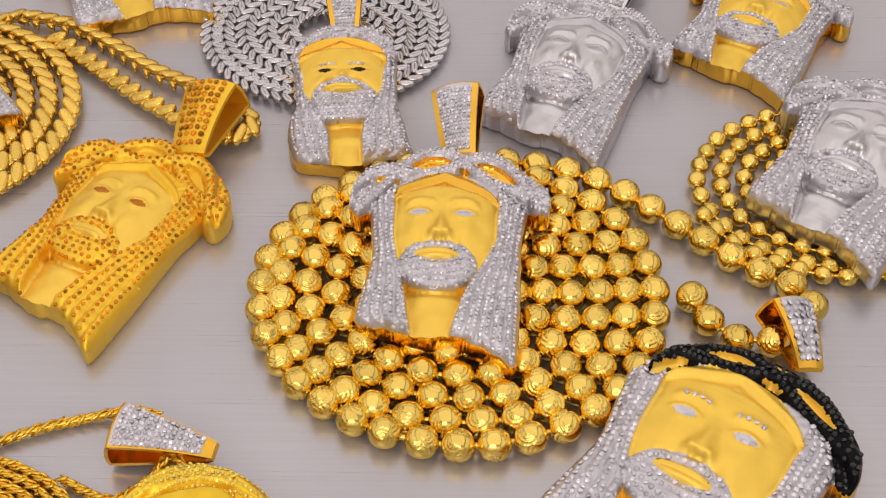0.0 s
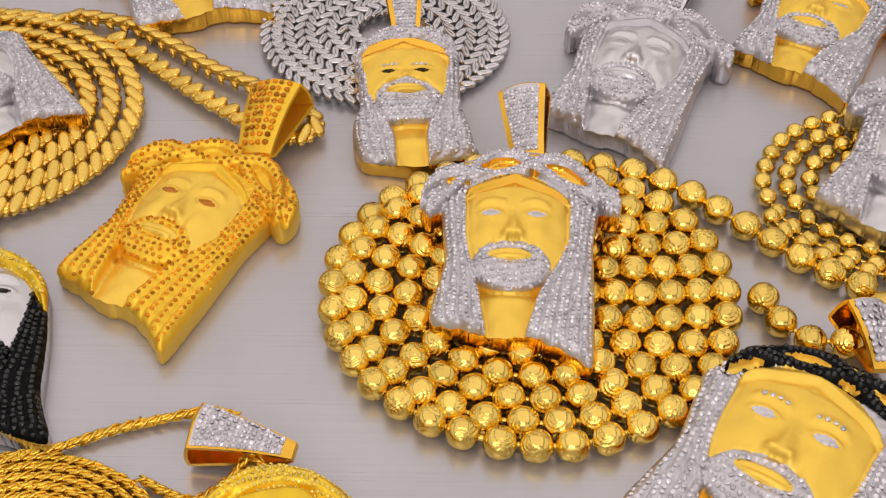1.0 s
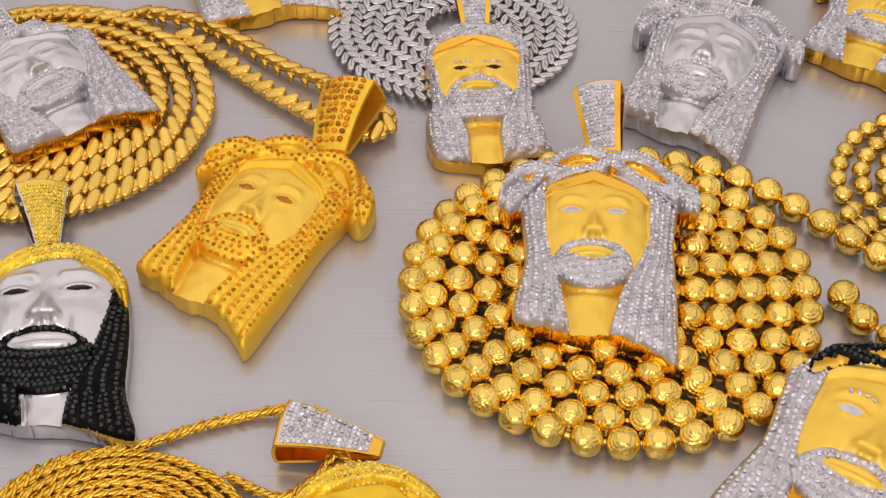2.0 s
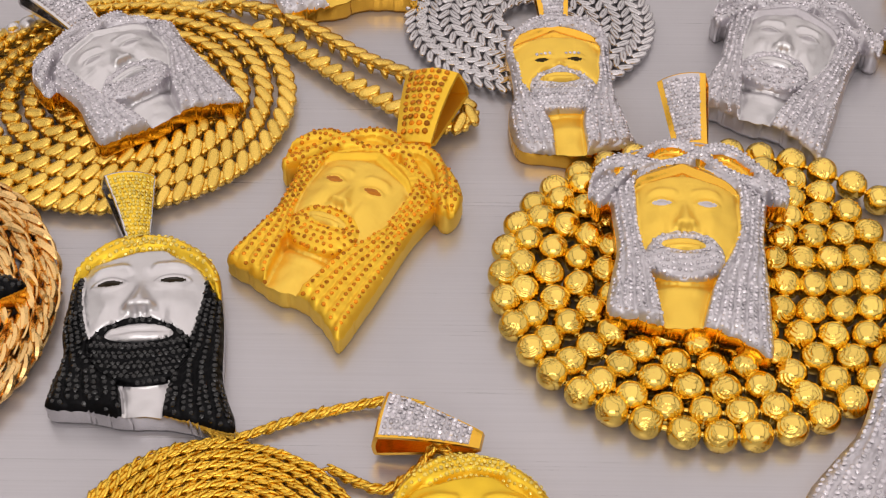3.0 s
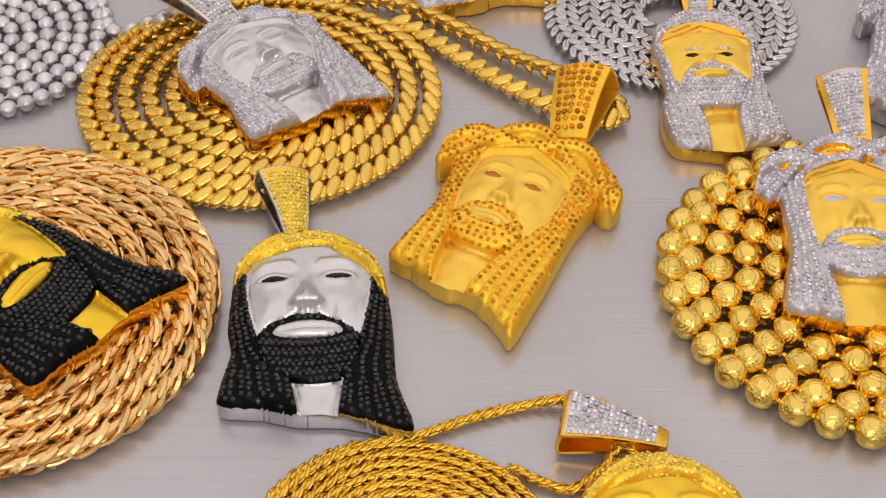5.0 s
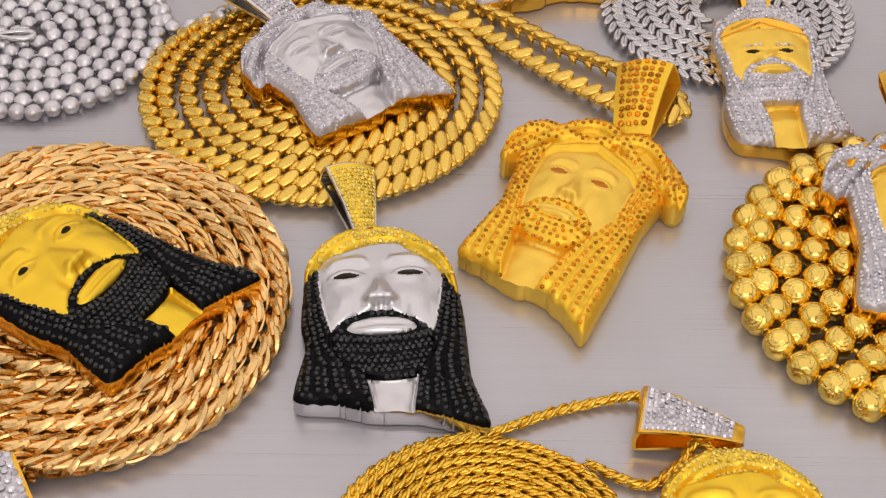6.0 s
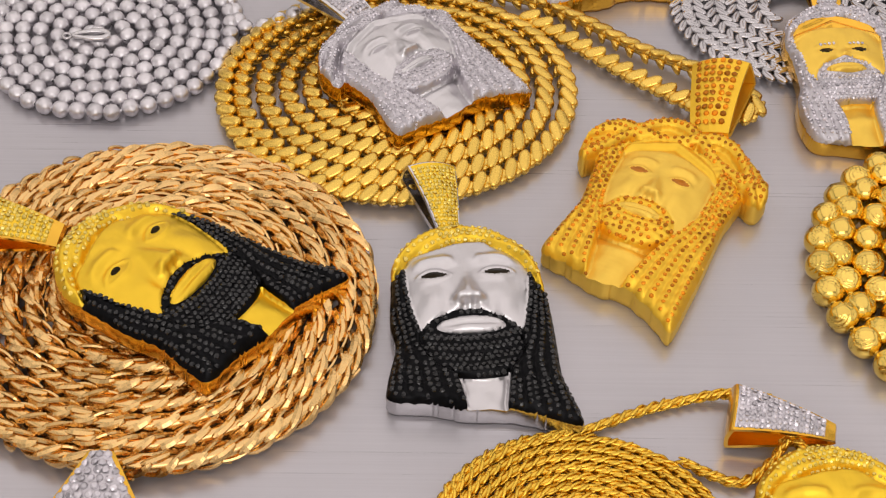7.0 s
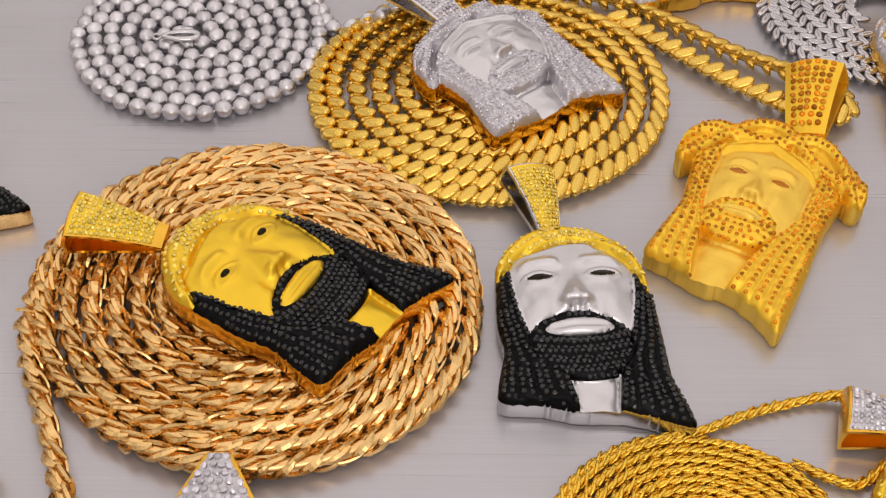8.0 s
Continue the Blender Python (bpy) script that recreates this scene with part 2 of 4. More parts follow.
def along(p, tan, roll=0.0, yaw=0.0, origin=(0, 0, 0)):
    """A pose at p whose x runs along the tangent and whose z points up, rolled about the tangent."""
    x = tan.normalized()
    y = Vector((0, 0, 1)).cross(x).normalized()
    z = x.cross(y)
    m = Matrix((x, y, z)).transposed().to_4x4()
    m = m @ Matrix.Rotation(roll, 4, "X") @ Matrix.Rotation(yaw, 4, "Z")
    m.translation = (Vector(p) - Vector(origin)) * MM
    return m


def joined(name, shape, poses, material, parent, smooth=False, label="", kind="stuff"):
    base, quads = shape
    b = np.array(base) * MM
    verts, faces = [], []
    for k, m in enumerate(poses):
        a = np.array(m)
        verts.append(b @ a[:3, :3].T + a[:3, 3])
        off = k * len(base)
        faces += [tuple(v + off for v in f) for f in quads]
    me = bpy.data.meshes.new(name)
    me.from_pydata(np.concatenate(verts).tolist(), [], faces)
    me.materials.append(material)
    me.polygons.foreach_set("use_smooth", [smooth] * len(me.polygons))
    ob = new(name, me)
    ob.parent = parent
    return tagged(ob, label, kind=kind)


def link_chain(name, label, pts, shape, pitch, material, strand_material, place, origin, link_name="link", smooth=False, most=290, core=0.0):
    """A chain of links: the first ones are pieces of their own, the rest one mesh."""
    chain = thing(name, at(*origin), label, "chain")
    me = mesh_of(link_name, *shape, material, smooth)
    poses = [place(i, p, t, origin) for i, (p, t) in enumerate(stations(pts, pitch))]
    for m in poses[:most]:
        piece(link_name, me, chain, m)
    if poses[most:]:
        joined("inner_coil", shape, poses[most:], strand_material, chain, smooth)
    # added filler tube: gaps between links read as dark gold instead of grey sheet
    if core:
        spots = stations(pts, 2.0)
        verts = []
        for p, t in spots:
            y = Vector((0, 0, 1)).cross(t).normalized()
            z = t.cross(y)
            verts += [tuple(p - Vector(origin) + core * (y * math.cos(w) + z * math.sin(w))) for w in np.linspace(0, 2 * math.pi, 8, endpoint=False)]
        part("core", verts, tube_faces(len(spots), 8, False), strand_material, chain)
    return chain


def bead_chain(name, label, lines, r, pitch, material, origin, seed=0, bar=True, jitter=0.25):
    chain = thing(name, at(*origin), label, "chain")
    kinds = [mesh_of("bead", *(cut_bead(r, seed=s) if r > 3.5 else cut_bead(r, 26, 14, s)), material) for s in range(5)]
    bar_mesh = mesh_of("connector", *rod(pitch - 1.5 * r, r * 0.17), material)
    rnd = random.Random(seed)
    for pts in lines:
        spots = stations(pts, pitch)
        for i, (p, t) in enumerate(spots):
            p = p + Vector((rnd.uniform(-jitter, jitter), rnd.uniform(-jitter, jitter), rnd.uniform(0, jitter)))
            piece("bead", kinds[rnd.randrange(5)], chain, along(p, t, rnd.uniform(0, 6.28), 0, origin))
            if bar and i:
                q, u = spots[i - 1]
                piece("connector", bar_mesh, chain, along((p + q) / 2, (p - q), 0, 0, origin))
    return chain


# cut stone: table, girdle and a short base
def stone_shape(sides=8):
    verts = [(0.52 * math.cos(2 * math.pi * (j + 0.5) / sides), 0.52 * math.sin(2 * math.pi * (j + 0.5) / sides), 0.42) for j in range(sides)]
    verts += [(math.cos(2 * math.pi * j / sides), math.sin(2 * math.pi * j / sides), 0.0) for j in range(sides)]
    faces = [tuple(range(sides))]
    for j in range(sides):
        k = (j + 1) % sides
        faces += [(j, sides + k, k), (j, sides + j, sides + k)]
    return verts, faces


STONE = stone_shape(7)


def stones(name, spots, radius, material, parent, seed=0, label="", tilt=0.42):
    """Set stones: spots are (place, normal) in the thing's own millimetres; they lie at slightly differing angles."""
    if not spots:
        return None
    rnd = random.Random(seed)
    base = np.array(STONE[0])
    verts, faces = [], []
    for k, (p, n) in enumerate(spots):
        z = Vector((n[0] + rnd.uniform(-tilt, tilt), n[1] + rnd.uniform(-tilt, tilt), n[2])).normalized()
        x = z.orthogonal().normalized()
        y = z.cross(x)
        a = rnd.uniform(0, 6.28)
        c, s = math.cos(a), math.sin(a)
        x, y = x * c + y * s, y * c - x * s
        r = radius * rnd.uniform(0.9, 1.06)
        verts.append(base @ (np.array([x, y, z]) * r) + np.array(p))
        faces += [tuple(v + k * len(base) for v in f) for f in STONE[1]]
    v = np.concatenate(verts)
    ob = part(name, v.tolist(), faces, material, parent, label, smooth=False)
    return tagged(ob, kind="stuff")


# ---- portrait pendants: three castings, each worked out once as a relief and then cast in its own metals ----
def round_curve(ctrl, n=5):
    """A closed smooth curve through a few corners."""
    c = [np.array(p, float) for p in ctrl]
    out = []
    for i in range(len(c)):
        p0, p1, p2, p3 = (c[(i + k - 1) % len(c)] for k in range(4))
        for k in range(n):
            t = k / n
            out.append(0.5 * (2 * p1 + (p2 - p0) * t + (2 * p0 - 5 * p1 + 4 * p2 - p3) * t * t + (3 * p1 - p0 - 3 * p2 + p3) * t**3))
    return np.array(out)


def signed(ctrl, u, v):
    """Distance to a rounded outline, negative inside."""
    poly = round_curve(ctrl)
    best, inside = np.full(u.shape, 1e9), np.zeros(u.shape, bool)
    for (ax, ay), (bx, by) in zip(poly, np.roll(poly, -1, axis=0)):
        ex, ey = bx - ax, by - ay
        wx, wy = u - ax, v - ay
        t = np.clip((wx * ex + wy * ey) / (ex * ex + ey * ey + 1e-12), 0, 1)
        best = np.minimum(best, (wx - ex * t) ** 2 + (wy - ey * t) ** 2)
        cross = (ay > v) != (by > v)
        inside ^= cross & (u < ax + (v - ay) * ex / (ey if abs(ey) > 1e-9 else 1e-9))
    return np.sqrt(best) * np.where(inside, -1, 1)


def soft(x):
    x = np.clip(x, 0, 1)
    return x * x * (3 - 2 * x)


def hump(x, y, cx, cy, a, b):
    return np.exp(-(((x - cx) / a) ** 2) - ((y - cy) / b) ** 2)


def oval(u, v, cx, cy, a, b):
    return (np.sqrt(((u - cx) / a) ** 2 + ((v - cy) / b) ** 2) - 1) * min(a, b)


BRAIDED = dict(
    body=[(-20.5, 14), (-20.6, 6), (-19.2, -6), (-20.5, -15), (-21.8, -24), (-20.6, -28.3), (-14, -29.3), (-8, -31), (-3, -32), (3, -31), (9, -33), (14, -35.5), (19, -38.8), (20.4, -36), (20.5, -20), (20.2, 0), (21, 7), (20.5, 14), (8, 24), (-8, 24)],
    crown=[(-24.4, 6.6), (-27, 11), (-26, 18), (-22.5, 23.5), (-15, 28.5), (-5, 32), (4, 33), (13, 30.7), (21, 25.7), (26.2, 20), (27.8, 14.5), (26.8, 10.5), (24.2, 10), (21.6, 12), (18.5, 15), (12.5, 18.5), (6.3, 21.6), (1.5, 23), (-4, 22.3), (-9, 21.8), (-13, 19), (-19, 13), (-22, 8.6)],
    face=[(-14.2, 10), (-13.8, 0), (-12.2, -8), (-8.7, -15), (-1.4, -17), (7, -14.5), (10.8, -7.5), (13.4, -1), (13.6, 8), (13, 14.5), (3, 22.5), (-5, 22.5), (-14, 16.5)],
    neck=[(-10, -14), (-1.5, -12), (7, -13), (5.2, -20), (2.8, -30), (2.3, -34), (-6.6, -34), (-7.4, -30), (-9, -21)],
    inner_l=([-40, -31, -21, -14, -8, 0, 12, 34], [-7, -7.4, -9, -10, -12.2, -13.8, -14.2, -14]),
    inner_r=([-40, -31, -21, -14, -8, 0, 12, 34], [2.4, 2.7, 5, 7.2, 10.6, 13.2, 13.4, 13]),
    centre=-1.4, eye=(6.1, 6.7), mouth=(-2.0, -6.9, 5.8, 1.9), ring=(-1.6, -10.0, 10.5, 7.5), dome=(-0.6, 3.0, 15.5, 22.0), locks=(4, 5), top="braid", fringe=17.2, lids=0.105, braid=(27.0, 0.022, 2.0, 4.1))
CAPPED = dict(
    body=[(-19.4, 17), (-20.8, 10), (-21.6, 0), (-20.8, -7), (-22.2, -13), (-23.7, -19), (-23.3, -23.6), (-13.5, -25.3), (-5, -28), (4.9, -29), (12, -31), (21.6, -34.6), (22.6, -31), (21, -25), (19.6, -18), (19.7, -8), (19.6, 2), (18.6, 10), (15, 20), (4, 29), (-10, 29)],
    crown=[(-20.2, 14.5), (-19.6, 20.5), (-15.5, 26.5), (-9.5, 30.8), (-2, 31.8), (5.7, 30.2), (11.4, 26.8), (15.8, 22.1), (18.4, 16), (18.9, 8), (17.2, 10), (15.2, 14.5), (12.2, 18.6), (7, 21.6), (4.2, 23.8), (-2.6, 23.6), (-9.6, 21.8), (-15, 20.6), (-17.8, 16.5)],
    face=[(-16.6, 20), (-16.8, 8.5), (-15.6, 0.7), (-14, -5), (-8, -14), (4, -14), (11, -7), (13.8, 2.6), (15, 10), (15, 16), (8, 24), (-2, 26), (-12, 24)],
    neck=[(-7.8, -14), (-0.5, -12), (7.3, -14), (6.3, -21), (5, -28), (4.8, -32), (-4.6, -31), (-4.8, -27), (-5.6, -21)],
    beard=[(-14.6, -6), (-13.2, -3.4), (-10.4, -1.4), (-6, 0.2), (-1.7, 0.7), (3, -0.2), (6.8, -2.2), (10, -4.6), (11.6, -6.6), (11, -12), (7.4, -18), (2, -19.8), (-3, -19.5), (-8, -17.8), (-12.3, -13.5), (-14.4, -9.5)],
    inner_l=([-40, -28, -21, -14, -8, -4, 1, 9, 34], [-4.7, -4.8, -5.6, -8, -14, -14.2, -15.6, -16.8, -16.5]),
    inner_r=([-40, -28, -21, -14, -8, -4, 3, 10, 34], [4.8, 5, 6.3, 7.4, 11, 11.8, 13.8, 15, 15]),
    centre=-1.3, eye=(8.2, 12.0), mouth=(-1.5, -4.4, 8.8, 2.7), ring=None, dome=(-1.0, 8.0, 18.0, 24.0), locks=(4, 4), top="cap", fringe=99.0, lids=0.082, braid=(28, 0.03, 3, 3))
BEARDED = dict(
    body=[(-16, 15), (-15.4, 5), (-15.4, -5), (-17.3, -11), (-17.6, -19), (-15, -26.2), (-7.5, -28), (0, -29.6), (6, -28.4), (17.6, -25.8), (17.3, -20), (16.4, -13), (15, -6), (14.8, 6), (15, 15), (9, 22), (-9, 22)],
    crown=[(-16, 12.5), (-15, 19.5), (-10.5, 24.2), (-1, 26.8), (9.5, 24.8), (14, 19), (15.4, 12.5), (11.9, 15.2), (4, 20), (-2, 20.6), (-9.8, 18.8), (-13.8, 14.6)],
    face=[(-14.2, 13), (-13.3, 5), (-12.4, -3), (-7, -8), (4, -8), (9.6, -3), (11.2, 6), (11.8, 14), (4, 21), (-9, 20.5)],
    neck=[(-7.6, -10), (-1.3, -8), (4.8, -10), (3.6, -18), (3, -32), (-4.8, -31), (-5.4, -18)],
    beard=[(-10.4, -3), (-8, 0.2), (-2.3, 2.6), (3, 1.6), (6.4, -0.6), (8.9, -3.4), (8.4, -7), (5.2, -12.4), (-1.6, -13.2), (-7.7, -12.6), (-10.4, -7)],
    inner_l=([-40, -20, -12, -6, 0, 34], [-5, -5.4, -7.8, -11, -13, -14]),
    inner_r=([-40, -20, -12, -6, 0, 34], [3, 3.6, 5, 8.6, 10.4, 11.6]),
    centre=-1.3, eye=(4.9, 5.0), mouth=(-1.5, -1.7, 6.0, 1.7), ring=None, dome=(-1.3, 4.0, 14.5, 19.0), locks=(3, 3), top="braid", fringe=15.5, lids=0.17, braid=(23.2, 0.038, 1.9, 1.9))
WREATHED = dict(BRAIDED, crown=[(-17.6, 12.6), (-18.6, 16), (-17, 20.5), (-13, 24.6), (-7, 28), (0, 29.8), (9, 28.8), (17, 24.6), (22.5, 19.4), (25, 13), (25, 8), (22.6, 7.6), (20.6, 11), (17.5, 15.6), (12.5, 18.5), (6.3, 21), (1.5, 22), (-4, 21.8), (-9, 20.6), (-13, 17.6), (-15.6, 14)], braid=(25.6, 0.021, 1.5, 2.5))
ROUNDED = dict(BRAIDED, crown=[(-24, 4), (-24.6, 12), (-21.5, 20), (-15, 26), (-6, 29.4), (3, 29.6), (10, 26), (14.5, 20), (16.5, 14), (15, 12.5), (12.5, 17), (6.3, 21), (1.5, 22), (-4, 21.8), (-9, 20.8), (-13, 18.4), (-19, 11), (-21, 5)], braid=(25.4, 0.02, 1.9, 2.6))
STEP = 0.42


def casting(spec):
    """The relief of one casting on a fine grid: its height, the distance to every region's edge, and the lines of its locks."""
    b = np.array(spec["body"] + spec["crown"])
    us = np.arange(b[:, 0].min() - 1.5, b[:, 0].max() + 1.5, STEP)
    vs = np.arange(b[:, 1].min() - 1.5, b[:, 1].max() + 1.5, STEP)
    u, v = np.meshgrid(us, vs)
    f = {k: signed(spec[k], u, v) for k in ("body", "crown", "face", "neck")}
    f["body"] = f["body"] + (0.16 if spec["ring"] else 0.05) * np.sin(1.25 * u + 0.4) * soft((-22 - v) / 4)
    out = np.minimum(f["body"], f["crown"])
    cu, (eu, ev), (mu, mv, ma, mb) = spec["centre"], spec["eye"], spec["mouth"]
    mouth = oval(u, v, mu, mv - 0.02 * (u - mu), ma, mb)
    ring = oval(u, v, *spec["ring"]) if spec["ring"] else signed(spec["beard"], u, v)
    f["beard"] = np.maximum(ring, -mouth)
    # features in units of the eyes' distance and the way from mouth to eyes
    x, y = (u - cu) / eu, (v - mv) / (ev - mv)
    ax, k = np.abs(x), eu / 6.1
    lens = (np.abs(y - 1) - spec["lids"] * (1 - ((ax - 1) / 0.44) ** 2)) * (ev - mv)
    f["eye"] = np.where(np.abs(ax - 1) < 0.6, lens, 3.0)
    edge = np.sqrt(np.clip(-out / 2.6, 0, 1))
    dc, dv, da, db = spec["dome"]
    dome = np.sqrt(np.clip(1.05 - ((u - dc) / da) ** 2 - ((v - dv) / db) ** 2, 0.0, 1))
    face = 5.8 + 5.0 * dome
    brow = y - 1.34 + 0.16 * (ax - 0.95) ** 2
    face = face + 0.75 * k * np.exp(-((brow / 0.085) ** 2)) * soft((1.75 - ax) / 0.4) * soft((ax - 0.2) / 0.3)
    face = face - 0.85 * k * hump(ax, y, 0.85, 1.1, 0.55, 0.17)
    face = face + 0.95 * k * hump(ax, y, 1.0, 1.0, 0.42, 0.15)
    for lid, sgn, amp in ((0.135, 1, 0.42), (0.13, -1, 0.26)):
        line = y - 1 - sgn * lid * (1 - 0.8 * ((ax - 1) / 0.5) ** 2)
        face = face + amp * k * np.exp(-((line / 0.03) ** 2)) * soft((0.62 - np.abs(ax - 1)) / 0.15)
    bridge = soft((1.15 - y) / 0.72) * soft((y - 0.36) / 0.07)
    face = face + 2.3 * k * bridge * np.exp(-((x / (0.2 + 0.13 * soft((0.9 - y) / 0.4))) ** 2))
    face = face + 1.25 * k * hump(ax, y, 0.34, 0.45, 0.16, 0.085) - 0.8 * k * hump(ax, y, 0.16, 0.35, 0.09, 0.045)
    face = face + 0.7 * k * hump(ax, y, 1.12, 0.5, 0.42, 0.3) - 0.5 * k * hump(ax, y, 0.72, 0.28, 0.18, 0.2)
    lips = np.clip(1 - ((u - mu) / ma) ** 2, 0, 1)
    q = (v - mv) / mb
    face = face + lips * (0.75 * np.exp(-(((q - 0.42) / 0.34) ** 2)) + 0.95 * np.exp(-(((q + 0.45) / 0.36) ** 2)) - 0.35 * np.exp(-((q / 0.14) ** 2)))
    # locks of hair fan out from face and neck to the rim
    left = u < cu
    rows_in = np.where(f["body"] < 0, u, np.nan)
    with np.errstate(all="ignore"):
        lo = np.array([np.nanmin(r) if np.isfinite(r).any() else 0.0 for r in rows_in])
        hi = np.array([np.nanmax(r) if np.isfinite(r).any() else 0.0 for r in rows_in])
    il, ir = np.interp(vs, *spec["inner_l"]), np.interp(vs, *spec["inner_r"])
    span = np.where(left, (il - lo)[:, None], (hi - ir)[:, None])
    fan = np.where(left, il[:, None] - u, u - ir[:, None]) / np.maximum(span, 1.0)
    n = np.where(left, spec["locks"][0], spec["locks"][1])
    wave = np.abs(np.sin(np.pi * np.clip(fan, 0, 1) * n))
    height = 5.4 + 2.2 * edge + 1.25 * (1 - np.clip(fan, 0, 1)) + 0.95 * wave**0.55 * edge + 0.14 * np.sin(1.9 * v + 5 * np.floor(fan * n))
    nc = (np.interp(vs, *spec["inner_l"]) + np.interp(vs, *spec["inner_r"]))[:, None] / 2
    throat = 6.6 - 0.032 * (u - nc) ** 2 - 1.3 * soft((v + 21) / 9) + 0.5 * np.exp(-(((v + 19) / 1.8) ** 2))
    height += (throat - height) * soft(0.5 - f["neck"] / 0.9)
    height += (face - height) * soft(0.5 - f["face"] / 1.1)
    f["fringe"] = np.maximum(f["face"], spec["fringe"] - 0.022 * (u - cu) ** 2 - v)
    comb = 8.4 + 0.5 * edge + 0.5 * np.sin(1.5 * v + 0.45 * np.abs(u - cu) * 1.6)
    height += (comb - height) * soft(0.5 - f["fringe"] / 1.2)
    depth = np.clip(-f["beard"] / 1.6, 0, 1)
    curls = face * 0.55 + 3.9 + 1.2 * np.sqrt(depth) + 0.16 * np.cos(3.0 * (v + 0.012 * (u - cu) ** 2))
    if not spec["ring"]:
        curls = np.maximum(face * 0.35, 2.6) + 5.0 + 1.3 * np.sqrt(depth) + 0.28 * np.cos(2.1 * (v - 0.012 * (u - cu) ** 2))
    height += (curls - height) * soft(0.5 - f["beard"] / 0.7)
    rim = np.sqrt(np.clip(-f["crown"] / 2.4, 0, 1))
    rise, bend, wide, sway = spec["braid"]
    mid = rise - bend * u * u
    lean = 1 / np.sqrt(1 + (0.044 * u) ** 2)
    across = (v - mid) * lean
    gap = np.full(u.shape, -9.0)
    if spec["top"] == "braid":
        s = sway * np.sin(2 * np.pi * (u - 3.6) / 36)
        g = np.minimum(np.abs(across - s), np.abs(across + s))
        gap = g - wide
        over = np.where(np.sin(4 * np.pi * (u - 3.6) / 36 + 0.8) > 0, 0.45, 0.0) * (np.abs(across - s) < wide)
        top = 6.2 + 1.1 * rim + 2.6 * np.sqrt(np.clip(1 - (g / (wide + 0.5)) ** 2, 0, 1)) + over
    else:
        top = 5.8 + 3.7 * rim + 0.22 * np.sin(2.2 * (v + 0.035 * u * u)) + 0.5 * np.exp(-(((u + 1) / 1.1) ** 2))
    height += (top - height) * soft(0.5 - f["crown"] / 0.7)
    f["crown_recess"] = np.maximum(np.maximum(f["crown"] + 0.8, -gap), np.abs(u) - 20)
    return dict(us=us, vs=vs, f=f, out=out, height=height, lo=lo, hi=hi, il=il, ir=ir, spec=spec, gap=gap, mid=mid)


ORDER = ("eye", "beard", "crown_recess", "crown", "fringe", "face", "neck", "hair")


def region_map(f):
    """Which region lies uppermost at every place."""
    kind = np.full(f["body"].shape, len(ORDER) - 1)
    for i in range(len(ORDER) - 2, -1, -1):
        kind[f[ORDER[i]] < 0] = i
    return kind


def cast_grid(spec):
    c = casting(spec)
    u, v = np.meshgrid(c["us"], c["vs"])
    pu, pv = u.copy(), v.copy()
    # corner points near an edge slide onto it
    for field in [c["f"][k] for k in reversed(ORDER[:-1])] + [c["out"]]:
        gv, gu = np.gradient(field, STEP)
        g2 = np.maximum(gu * gu + gv * gv, 0.2)
        near = np.abs(field) < 0.55 * STEP
        pu, pv = np.where(near, u - field * gu / g2, pu), np.where(near, v - field * gv / g2, pv)
    mean = lambda a: (a[:-1, :-1] + a[1:, :-1] + a[:-1, 1:] + a[1:, 1:]) / 4
    keep = mean(c["out"]) < 0
    kind = region_map({k: mean(a) for k, a in c["f"].items()})
    gv, gu = np.gradient(c["out"], STEP)
    far = c["out"] > 0
    pu, pv = np.where(far, u - c["out"] * gu, pu), np.where(far, v - c["out"] * gv, pv)
    # the relief is read again where the points came to lie
    gx, gy = np.clip((pu - c["us"][0]) / STEP, 0, len(c["us"]) - 1.001), np.clip((pv - c["vs"][0]) / STEP, 0, len(c["vs"]) - 1.001)
    ix, iy = gx.astype(int), gy.astype(int)
    fx, fy, h = gx - ix, gy - iy, c["height"]
    c["height"] = (h[iy, ix] * (1 - fx) + h[iy, ix + 1] * fx) * (1 - fy) + (h[iy + 1, ix] * (1 - fx) + h[iy + 1, ix + 1] * fx) * fy
    nv_, nu_ = np.gradient(h, STEP)
    c.update(pu=pu, pv=pv, keep=keep, kind=kind, gu=gu, gv=gv, slope=(nu_, nv_), regions=region_map(c["f"]))
    return c


CASTS = {"braided": cast_grid(BRAIDED), "capped": cast_grid(CAPPED), "bearded": cast_grid(BEARDED), "wreathed": cast_grid(WREATHED), "rounded": cast_grid(ROUNDED)}


